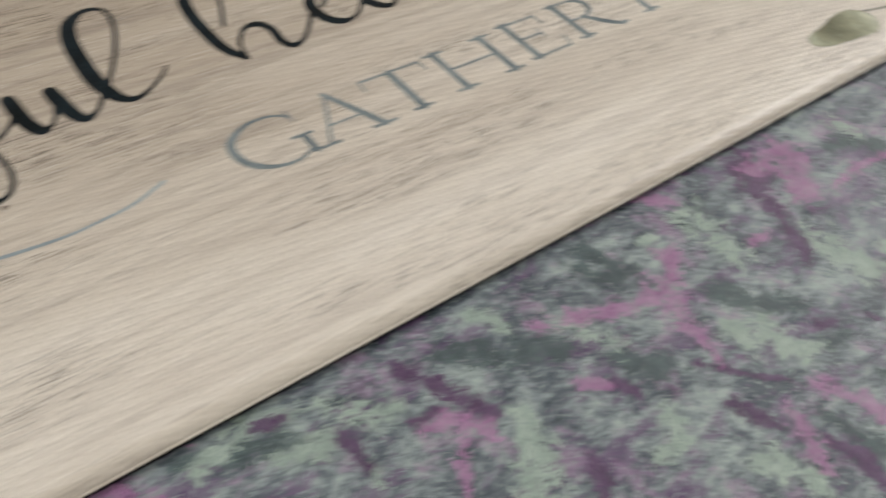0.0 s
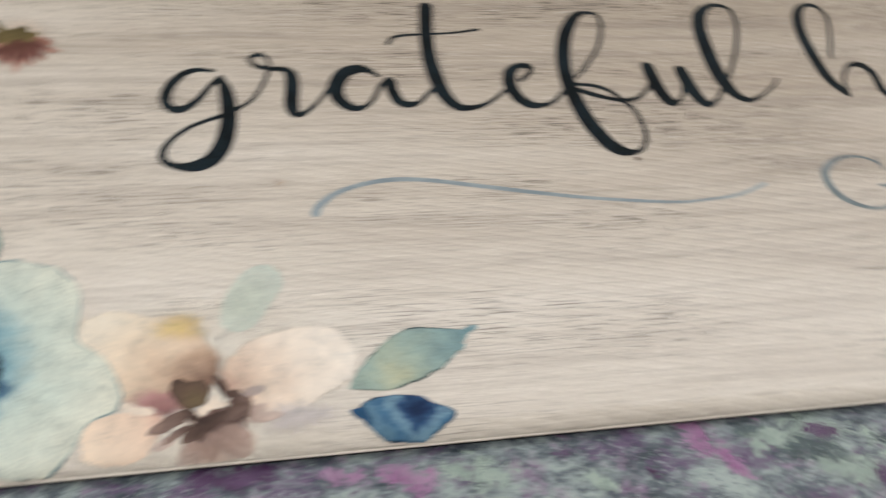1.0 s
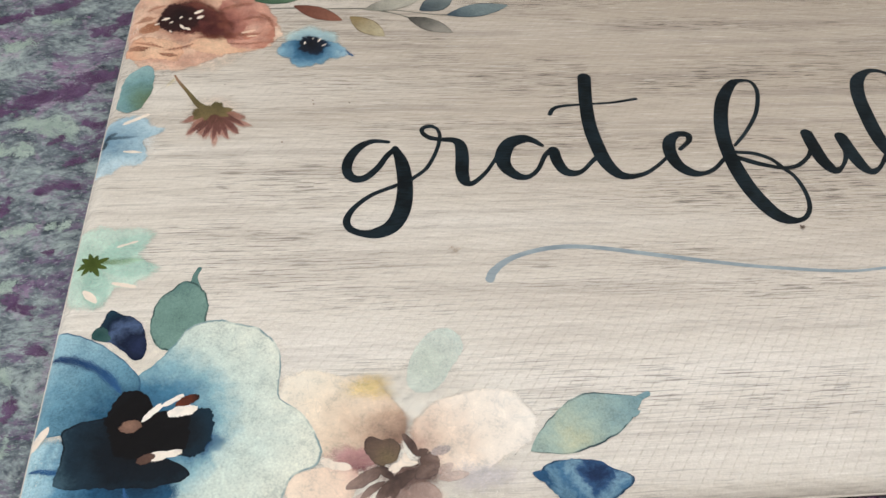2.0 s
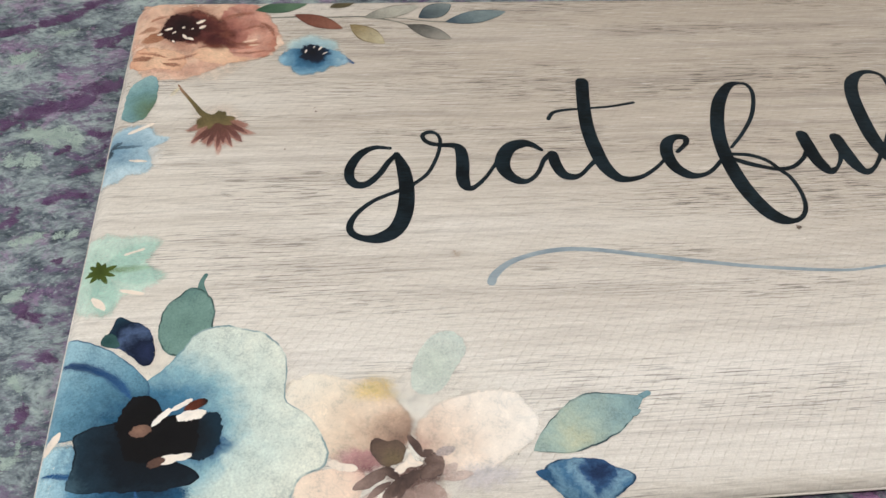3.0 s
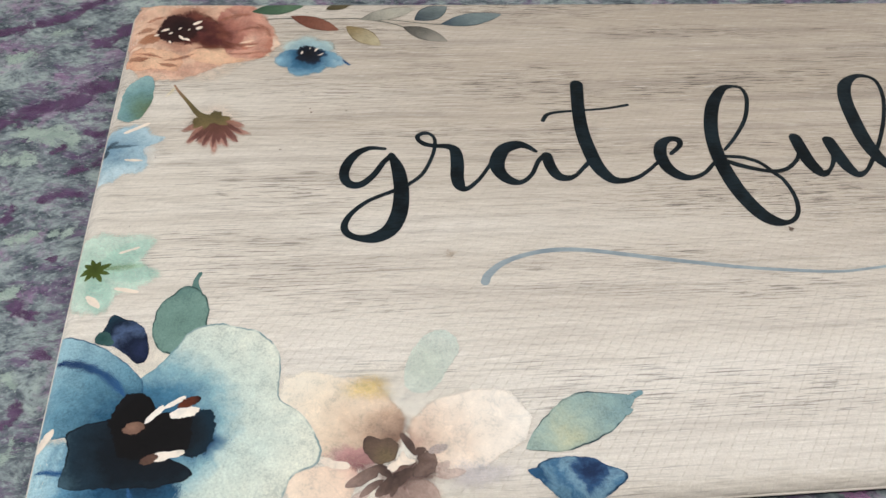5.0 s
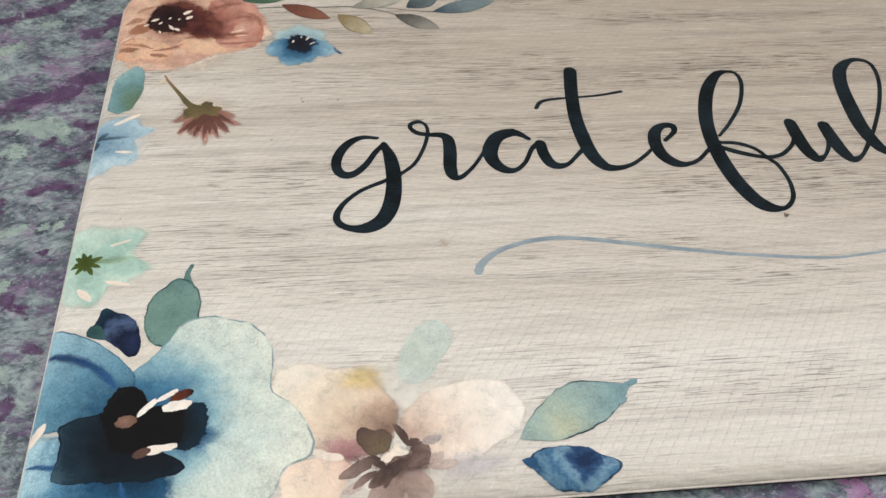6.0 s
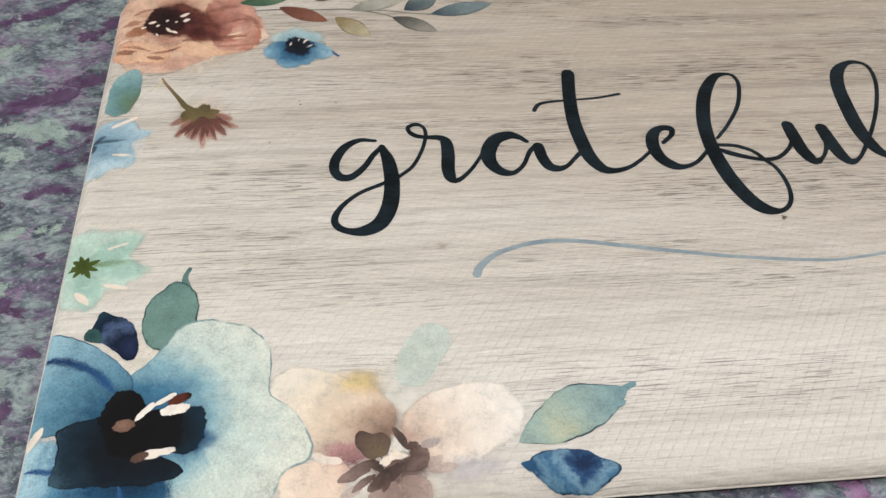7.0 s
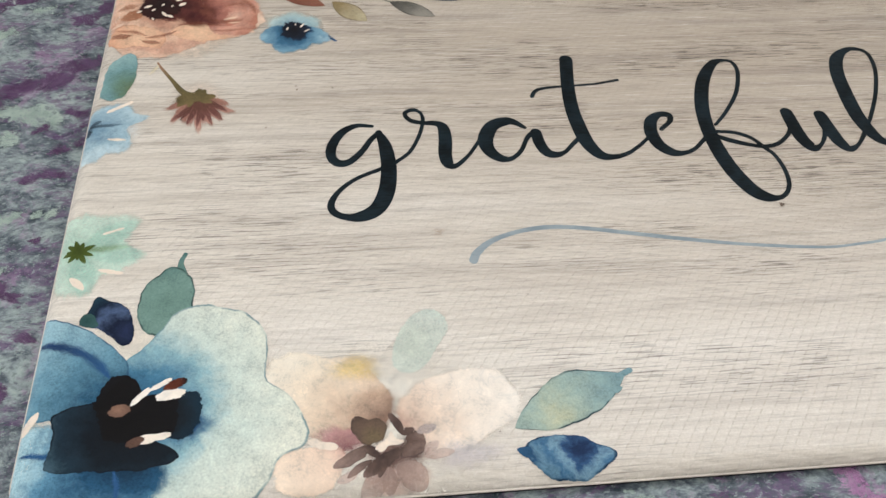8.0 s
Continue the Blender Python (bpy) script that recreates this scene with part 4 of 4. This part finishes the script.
sub("tint", wash(164, 31, (17, 14, 9, 8, 12, 16, 18, 13, 9, 9, 12, 15), 0.2, 0, 0.2), wash_paint("magenta_wash", ((0.0, (128, 88, 88)), (0.5, (182, 136, 132)), (1.0, (226, 196, 182))), (168, 26), 22, None, 0, 0.6, 0.88), white)
sub("gap", wash(152, 28, (10, 4, 2.5, 3, 5, 6, 3, 1.8, 1.8, 2.4, 4), 0.24, -8, 0.1), WHITE, white)
sub("tint", wash(182, 48, (17, 17, 16, 14, 13, 15, 18, 16, 13, 12, 12, 15), 0.21, 0, 0.15), wash_paint("taupe_wash", ((0.0, (126, 96, 82)), (1.0, (204, 174, 150))), (188, 38), 24, None, 0, 0.9, 0.9), white)
sub("tint", wash(192, 20, (24, 20, 16, 14, 16, 22, 24, 20, 15, 14, 15, 20), 0.21, 0, 0.2), wash_paint("sepia_bleed_wash", ((0.0, (78, 58, 52)), (0.5, (134, 106, 96)), (1.0, (206, 182, 166))), (194, 24), 30, None, 0, 0.9, 0.92, 0.25), white)
SEPIA = wash_paint("sepia_wash", ((0.0, (44, 32, 30)), (0.45, (90, 70, 62)), (1.0, (140, 116, 106))), (188, 26), 24, (40, 28, 27), 0.9, 0.04, 0.95, 0.45, edge=0.88)
SEPIA_PALE = wash_paint("pale_sepia_wash", ((0.0, (126, 102, 94)), (0.6, (170, 144, 132)), (1.0, (200, 178, 166))), (190, 20), 24, (96, 74, 70), 0.8, 0, 0.9, 0.3)
OCHRE_HEART = wash_paint("ochre_heart_wash", ((0.0, (112, 94, 70)), (0.5, (100, 80, 66)), (1.0, (80, 62, 54))), (182, 31), 16, (44, 32, 28), 0.85, 0.04, 1, 0.3, edge=0.9)
for x0, y0, x1, y1, w in ((188, 15, 173, -2, 11), (192, 15, 206, 2, 14), (188, 12, 187, 0, 8), (172, 13, 161, 7, 5)):
    sub("heart", blade(x0, y0, x1, y1, w, 0.24, 0.5, 0.75, 0.2), SEPIA_PALE, white)
sub("heart", wash(178, 35, (9.4, 9.4, 8.1, 6, 7, 10.5, 10.5, 9, 7.8, 8, 9.2, 8.6, 8.8, 9.5), 0.25, 0, 0.1), OCHRE_HEART, white)
sub("heart", wash(201, 25, (6.8, 7.4, 8, 8, 7, 4.4, 4.6, 8.6, 8.6, 7, 6.4, 6.4), 0.26, 0, 0.14), SEPIA, white)
for x0, y0, x1, y1, w in ((179, 26, 159, 15, 7), (174, 9, 195, 23, 8), (189, 44, 196, 31, 4.5), (195, 31, 202, 34, 4), (175, 26, 183, 19, 5), (166, 9, 179, 18, 4), (186, 21, 182, 8, 4)):
    sub("heart", blade(x0, y0, x1, y1, w, 0.27, 0.5, 0.75, 0.25), SEPIA, white)
for x0, y0, x1, y1, w in ((203, 32, 214, 35, 6), (206, 20, 214, 26, 5), (206, 18, 222, 20, 5)):
    sub("heart", blade(x0, y0, x1, y1, w, 0.23, 0, 0.7, 0.25), wash_paint("grey_heart_wash", ((0.0, (166, 146, 138)), (1.0, (200, 186, 180))), (204, 26), 18, None, 0, 0.3, 0.8) if w > 5.5 else SEPIA_PALE, white)
sub("fleck", wash(188, 27, (7.4, 4.6, 4.8, 6.8, 3.6, 2.4, 2.4, 2.6, 5.4, 7.6, 6.2, 2.6, 1.8, 1.8, 2.4, 4.8), 0.38, 4, 0.2), WHITE, white)

# sage leaf above the blue flower
SAGE = wash_paint("sage_leaf_wash", ((0.0, (104, 132, 122)), (0.5, (112, 140, 130)), (1.0, (76, 108, 104))), (66, 122), 40, (28, 50, 50), 0.95, 0, 1, 0.35, edge=0.93)
sage_leaf = part("printed_leaf", wash(66, 125, (15.4, 16.7, 18.3, 21, 23, 24, 18.8, 17.5, 15.9, 14.8, 14.5, 15.8, 18.4, 21, 24, 24, 17.9, 15.9, 15.6, 15.8), 0.07, 0, 0.04), SAGE, mat, "sage green watercolour leaf with a dark rim")
part("stalk", ribbon(bmesh.new(), ((73, 143, 8), (72.5, 149, 4.2), (72.5, 153, 3), (74.5, 158, 2.6)), 0.14), SAGE, sage_leaf)

# the large blue flower by the near corner
blue = bloom(66, 58, 78, "large blue watercolour flower with a black heart", CREAM)
PALE_BLUE = wash_paint("pale_blue_wash", ((0.0, (28, 70, 100)), (0.28, (66, 112, 138)), (0.46, (134, 168, 176)), (0.64, (194, 205, 195)), (1.0, (217, 216, 200))), (52, 56), 86, (84, 120, 128), 0.8, 0, 1, 0.12, grain=0.22, edge=0.972)
MID_BLUE = wash_paint("mid_blue_wash", ((0.0, (14, 40, 62)), (0.3, (42, 82, 106)), (0.6, (96, 136, 154)), (1.0, (144, 176, 186))), (50, 54), 70, (34, 66, 94), 0.85, 0, 1, 0.16, grain=0.32, edge=0.96)
DEEP_BLUE = wash_paint("deep_blue_wash", ((0.0, (12, 30, 48)), (0.4, (34, 74, 102)), (0.75, (88, 132, 156)), (1.0, (160, 190, 198))), (56, 28), 56, None, 0, 0.18, 1, 0.22, grain=0.32)
INKY = wash_paint("inky_blue_wash", ((0.0, (12, 12, 16)), (0.4, (14, 22, 30)), (0.7, (27, 44, 56)), (1.0, (72, 98, 110))), (60, 48), 60, (8, 14, 22), 0.9, 0, 1, 0.16, edge=0.955)
NAVY_LOBE = wash_paint("navy_lobe_wash", ((0.0, (12, 12, 16)), (0.45, (14, 24, 32)), (1.0, (22, 48, 64))), (66, 52), 30, (12, 28, 42), 0.8, 0, 1, 0.2)
BLACKISH = wash_paint("black_heart_wash", ((0.0, (9, 6, 7)), (0.7, (12, 9, 10)), (1.0, (20, 20, 24))), (62, 52), 36, (12, 12, 16), 0.6, 0, 1, 0.1, grain=0.05)
RUSTY = wash_paint("rust_fleck_wash", ((0.0, (96, 44, 26)), (0.6, (84, 40, 26)), (1.0, (34, 18, 16))), (70, 68), 12, None, 0, 0, 1)
UMBER = wash_paint("umber_fleck_wash", ((0.0, (132, 100, 84)), (1.0, (88, 64, 54))), (48, 55), 9, (60, 42, 36), 0.5, 0.1, 1)
BLEED = wash_paint("blue_bleed_wash", ((0.0, (14, 48, 86)), (0.5, (54, 104, 144)), (1.0, (132, 168, 186))), (84, 46), 26, None, 0, 0.9, 0.9, 0.3)
sub("petal", wash(87, 59, (49, 39, 41, 48, 56, 59, 60, 61, 59, 50, 46, 46, 47, 49, 46, 46, 48, 53, 63, 60, 57, 57, 60, 66, 64, 58, 65, 58), 0.12, 0, 0.025), PALE_BLUE, blue)
sub("petal", wash(16, 82, (34, 29, 26, 26, 28, 32, 39, 33, 27, 25, 26, 31, 35, 31, 29, 28, 31, 35), 0.18, 0, 0.025), MID_BLUE, blue)
sub("petal", wash(36, 20, (44, 30, 22, 20, 22, 30, 46, 52, 52, 52, 46, 34, 26, 26, 32, 42), 0.15), DEEP_BLUE, blue)
sub("petal", blade(-2, 99, 32, 88, 9, 0.24, 2, 0.7, 0.3), STREAK, blue)
sub("petal", blade(22, 93, 42, 74, 9, 0.235, 2, 0.5, 0.3), STREAK, blue)
sub("petal", blade(1, 33, 28, 30, 5, 0.24, 0, 0.5, 0.3), STREAK, blue)
sub("petal", blade(50, 22, 53, 4, 5, 0.24, 1, 0.5, 0.3), STREAK, blue)
sub("tint", wash(86, 46, (15, 12, 13, 15, 15, 14, 13, 14, 13, 14, 16, 15), 0.2, 0, 0.3), BLEED, blue)
sub("petal", wash(45, 37, (23, 14.8, 15.4, 17.3, 20, 19.7, 21, 24, 27, 30, 35, 29, 27, 30, 29, 21, 17.5, 16.1, 15.9, 16.6, 18.5, 23, 30, 37), 0.26, 0, 0.07), INKY, blue)
sub("heart", wash(81, 51, (10, 11.2, 13.8, 13.8, 14.1, 12.3, 10.8, 10.5, 10.6, 13.3, 14.6, 14.2, 12.1, 10.5), 0.3, 0, 0.16), NAVY_LOBE, blue)
sub("heart", wash(59, 54, (20, 22, 17, 11.6, 9.6, 12, 23, 26, 26, 24, 22, 21, 21, 21, 18.5, 15.7, 15.2, 17.5, 22, 21), 0.32, 0, 0.1), BLACKISH, blue)
for cx, cy, turn, radii, paint in (
        (58.5, 62.5, 46, (7, 3.4, 1.9, 1.9, 2, 3, 6.5, 3.4, 1.8, 1.5, 1.8, 3.4), WHITE), (74, 63, 12, (8, 5.5, 4, 3.6, 3.8, 5, 7.5, 5, 3.4, 3.2, 3.6, 6), WHITE), (69, 69.5, 32, (6.5, 3, 1.6, 1.5, 1.6, 3, 6, 3, 1.5, 1.4, 1.5, 3), WHITE),
        (76, 69, 24, (7, 4.6, 3.4, 3, 3.2, 4.2, 6, 4.2, 3, 2.8, 3, 4.6), RUSTY), (49, 55, 10, (6.2, 5, 4.2, 4, 4.4, 5.2, 6, 5, 4, 3.8, 4, 4.6), UMBER),
        (67, 38, 8, (10, 4, 2.6, 2.6, 3.2, 5.5, 8.5, 5, 3, 2.4, 2.2, 3.4), WHITE), (59, 36.5, 20, (5, 4, 3, 2.8, 3, 4, 5, 4, 3, 2.8, 3, 3.6), UMBER), (4, 50.5, 55, (7, 4.6, 3, 2.8, 3, 5, 7, 5, 3, 2.6, 3, 4.4), WHITE)):
    sub("fleck", wash(cx, cy, radii, 0.38, turn, 0.14), paint, blue)


BUD = wash_paint("navy_bud_wash", ((0.0, (40, 50, 82)), (0.3, (18, 26, 46)), (0.5, (72, 88, 118)), (0.68, (16, 28, 46)), (1.0, (36, 64, 78))), (46, 104), 34, (10, 18, 32), 0.85, 0, 1, 0.2)
bud = part("printed_bud", wash(37, 113, (11.8, 10.7, 10.9, 11.2, 12.3, 13, 18.7, 15.4, 14.5, 14.6, 12.1, 8.8, 8.3, 9.3, 12.3, 21, 17.9, 14.2), 0.22, 0, 0.06), BUD, mat, "dark navy watercolour bud")
part("sepal", wash(25, 113, (4, 4, 4.6, 5.2, 5.2, 5, 5, 4.4, 5, 7), 0.23, 0, 0.1), wash_paint("bud_green_wash", ((0.0, (40, 70, 70)), (1.0, (58, 88, 84))), (24, 113), 8, (18, 34, 40), 0.8), bud)

# leaves beside the white flower
MIST = wash_paint("mist_leaf_wash", ((0.0, (192, 198, 184)), (0.6, (202, 206, 194)), (1.0, (194, 204, 194))), (206, 84), 36, (170, 188, 184), 0.35, 0.06, 0.9, 0.25)
part("printed_leaf", wash(209, 89, (14, 19.8, 23, 22, 16.7, 13.8, 12.8, 13.9, 17.7, 24, 22, 16.5, 12.4, 11.8), 0.1), MIST, mat, "very pale sage watercolour leaf")
LEAF = wash_paint("grey_green_leaf_wash", ((0.0, (186, 186, 156)), (0.3, (158, 172, 158)), (0.7, (134, 158, 156)), (1.0, (112, 142, 148))), (280, 38), 50, (36, 60, 66), 1.0, 0, 1, 0.28, edge=0.91)
leaf = part("printed_leaf", blade(255.5, 30.5, 322, 59, 29, 0.24, 1.5, 0.5, 0.1), LEAF, mat, "grey-green watercolour leaf with a dark rim")
part("stalk", ribbon(bmesh.new(), ((313, 55.5, 6), (318, 58, 4), (325.5, 61.5, 3.4)), 0.3), LEAF, leaf)
part("barb", blade(310, 49, 319, 51, 5, 0.3, 0, 0.4, 0.1), LEAF, leaf)
COBALT = wash_paint("cobalt_leaf_wash", ((0.0, (22, 42, 76)), (0.22, (44, 76, 112)), (0.42, (112, 144, 162)), (0.62, (56, 96, 128)), (0.8, (96, 130, 150)), (1.0, (36, 74, 106))), (288, 17), 32, (14, 34, 56), 0.95, 0, 1, 0.4, edge=0.92)
cobalt_leaf = part("printed_leaf", wash(281, 13, (26, 17.7, 15.1, 13.4, 12, 12, 12.9, 14.7, 18.7, 23, 21, 17.7, 15.9, 14.5, 12.8, 12.5, 13.2, 15.5, 17.1, 21), 0.24, 0, 0.04), COBALT, mat, "cobalt blue watercolour leaf")
part("tip", blade(266, 14, 254.5, 18.5, 6, 0.25, 0, 0.5, 0.1), COBALT, cobalt_leaf)
DRAB = wash_paint("drab_leaf_wash", ((0.0, (96, 94, 74)), (0.5, (140, 140, 116)), (1.0, (186, 186, 164))), (1078, 52), 50, (90, 90, 72), 0.6, 0, 0.97, 0.35)
part("printed_leaf", wash(1088, 40, (40, 33, 22, 17, 16, 18, 26, 50, 26, 18, 15, 16, 21, 32), 0.24, 0, 0.03), DRAB, mat, "drab olive watercolour leaf")
part("printed_stem", ribbon(bmesh.new(), ((1106, 54, 2.5), (1130, 47, 2.5), (1175, 36, 3)), 0.3), TWIG, mat, "thin grey-brown sprig stem")


# small scuffs and specks on the print
SCUFFS = ((228, 167, 5), (457, 179, 2.6), (140, 303, 1.2), (139, 307, 1.0), (119, 265, 1.0))
SCUFF = wash_paint("brown_scuff_wash", ((0.0, (150, 118, 92)), (1.0, (204, 186, 164))), (226, 170), 7, None, 0, 0.9, 0.4, 0.4)
SPECK = wash_paint("dark_speck_wash", ((0.0, (84, 70, 62)), (1.0, (120, 102, 90))), (460, 180), 5, None, 0, 0.3, 0.9, 0.3)
part("scuff", wash(SCUFFS[0][0], SCUFFS[0][1], (4, 5.5, 3, 4.5, 6, 3, 5, 4, 5.5, 3), 0.2, 0, 0.4), SCUFF, mat, "faint brown scuff")
for x, y, r in SCUFFS[1:]:
    part("speck", wash(x, y, (r, 0.6 * r, 0.9 * r, 0.5 * r, r, 0.7 * r), 0.2, 0, 0.3), SPECK, mat, "tiny dark speck")


# ---- brush dabs on the floor: (x, y, width) along each dab ----
DAB = {"pink": dab_paint("pink_dab_paint", (168, 110, 156), (188, 148, 180), 0.63), "purple": dab_paint("purple_dab_paint", (74, 40, 78), (98, 70, 104), 0.82),
       "sage": dab_paint("sage_dab_paint", (140, 156, 146), (168, 182, 171), 0.85), "slate": dab_paint("slate_dab_paint", (54, 68, 70), (78, 94, 95), 0.88)}
DAB_COUNT = [0]


def dab(tone, *line):
    DAB_COUNT[0] += 1
    bm = bmesh.new()
    if len(line) == 2:
        (x0, y0, w0), (x1, y1, w1) = line
        line = (line[0], ((x0 + x1) / 2 + 1.5, (y0 + y1) / 2 - 1, (w0 + w1) * 0.55), line[1])
    most = 1.1 * math.dist(line[0][:2], line[-1][:2])
    ribbon(bm, [(x, y, min(w * 1.6, most)) for x, y, w in line], 0.05 + 0.004 * DAB_COUNT[0], 6, True, 0.003)
    part("paint_dab", bm, DAB[tone], floor)


dab("slate", (603, -26, 21), (636, -46, 25), (667, -61, 18))
dab("slate", (685, -81, 22), (705, -103, 22))
dab("slate", (466, -8, 17), (498, -18, 23), (522, -37, 18))
dab("slate", (772, -82, 21), (788, -102, 21), (814, -119, 13))
dab("slate", (758, -177, 18), (765, -203, 18), (768, -217, 14))
dab("slate", (724, -12, 17), (737, -40, 21))
dab("slate", (792, -144, 16), (815, -145, 13))
dab("slate", (958, -40, 17), (990, -51, 24), (983, -81, 17))
dab("slate", (812, -176, 16), (817, -197, 16))
dab("slate", (714, -22, 25), (724, -43, 25))
dab("sage", (618, -77, 16), (608, -102, 31), (592, -115, 27))
dab("sage", (808, -27, 29), (809, -51, 42), (804, -70, 23))
dab("sage", (761, -106, 24), (776, -125, 36), (792, -144, 20))
dab("sage", (867, -85, 29), (868, -108, 43), (881, -127, 24))
dab("sage", (703, -169, 20), (714, -185, 27), (719, -196, 20))
dab("sage", (536, -16, 12), (552, -34, 19), (571, -38, 10))
dab("sage", (675, -43, 19), (690, -71, 19))
dab("sage", (688, -114, 11), (678, -133, 17), (659, -137, 10))
dab("sage", (982, -18, 37), (987, -42, 36))
dab("sage", (637, -15, 15), (646, -30, 15))
dab("sage", (537, -55, 9), (535, -68, 10))
dab("sage", (902, -123, 20), (936, -125, 26))
dab("sage", (780, -209, 11), (770, -223, 14))
dab("sage", (761, -28, 13), (775, -30, 9))
dab("sage", (-55, 300, 25), (-27, 293, 24))
dab("sage", (-61, 414, 18), (-49, 418, 21))
dab("sage", (-68, 272, 14), (-50, 277, 14))
dab("sage", (-48, 200, 17), (-36, 204, 13))
dab("sage", (-22, 204, 8), (-12, 208, 11))
dab("sage", (-30, 99, 21), (-22, 92, 20))
dab("sage", (-45, 155, 8), (-34, 163, 8))
dab("sage", (-88, 383, 17), (-73, 390, 17))
dab("sage", (-21, 47, 12), (-17, 57, 9))
dab("sage", (304, -13, 14), (329, -19, 17))
dab("sage", (468, -14, 13), (498, -8, 14), (523, -13, 14))
dab("sage", (372, -23, 15), (385, -31, 12))
dab("sage", (504, -31, 13), (532, -37, 17))
dab("purple", (717, -137, 18), (723, -150, 25), (725, -156, 14))
dab("purple", (628, -120, 13), (627, -130, 19), (617, -138, 15))
dab("purple", (745, -181, 11), (748, -196, 16), (747, -215, 9))
dab("purple", (886, -8, 33), (873, -40, 36), (862, -64, 15))
dab("purple", (861, -69, 12), (846, -95, 14))
dab("purple", (580, -20, 10), (595, -46, 17), (604, -70, 10))
dab("purple", (568, -52, 9), (584, -51, 6))
dab("purple", (535, -38, 12), (535, -57, 15))
dab("purple", (697, -111, 13), (694, -118, 9))
dab("purple", (674, -92, 9), (677, -107, 6))
dab("purple", (1071, -26, 41), (1071, -42, 34))
dab("purple", (806, -134, 8), (820, -137, 7))
dab("purple", (841, -145, 13), (843, -152, 11))
dab("purple", (834, -171, 13), (839, -184, 11))
dab("purple", (886, -71, 7), (900, -76, 6))
dab("purple", (503, -10, 9), (518, -12, 6))
dab("purple", (723, -110, 8), (741, -131, 6), (759, -147, 5))
dab("purple", (-80, 309, 15), (-49, 327, 23), (-8, 351, 16))
dab("purple", (-104, 415, 10), (-68, 429, 13), (-29, 460, 11))
dab("purple", (-24, 400, 20), (-7, 418, 15))
dab("purple", (-38, 233, 5), (-24, 239, 10), (-10, 237, 5))
dab("purple", (-38, 279, 7), (-31, 285, 6))
dab("purple", (-21, 260, 9), (-7, 265, 13))
dab("purple", (-59, 215, 8), (-54, 227, 9))
dab("purple", (-25, 183, 3), (-18, 185, 4))
dab("purple", (-37, 147, 9), (-23, 140, 11))
dab("purple", (-17, 114, 7), (-7, 109, 6))
dab("purple", (-25, 67, 10), (-19, 77, 10))
dab("purple", (-20, 299, 6), (-6, 296, 8))
dab("purple", (-8, 284, 5), (-7, 287, 4))
dab("purple", (181, -5, 13), (212, -7, 11))
dab("purple", (355, -10, 9), (364, -7, 12))
dab("purple", (404, -21, 12), (408, -27, 12))
dab("purple", (437, -0, 13), (440, -9, 10))
dab("pink", (569, -57, 9), (589, -64, 16), (599, -83, 8))
dab("pink", (588, -65, 14), (577, -81, 11), (566, -97, 6))
dab("pink", (791, 1, 10), (807, -17, 12))
dab("pink", (661, -39, 11), (695, -52, 17), (730, -62, 12))
dab("pink", (767, -48, 22), (744, -66, 23), (736, -90, 16))
dab("pink", (739, -92, 12), (732, -116, 8))
dab("pink", (921, -66, 8), (963, -64, 10), (998, -69, 7))
dab("pink", (880, -24, 16), (924, -22, 34), (896, -59, 26))
dab("pink", (825, -66, 8), (844, -68, 7))
dab("pink", (771, -159, 12), (784, -183, 15), (788, -212, 13))
dab("pink", (743, -159, 13), (735, -179, 14), (728, -194, 9))
dab("pink", (428, 0, 11), (440, -4, 8))
dab("pink", (910, -127, 8), (916, -136, 8))
dab("pink", (657, -81, 9), (668, -93, 6))
dab("pink", (240, -8, 8), (257, -11, 9))
dab("pink", (268, -12, 9), (292, -18, 11))
dab("pink", (431, -8, 10), (449, -19, 11), (460, -33, 6))
dab("pink", (471, 2, 3), (474, -3, 3))
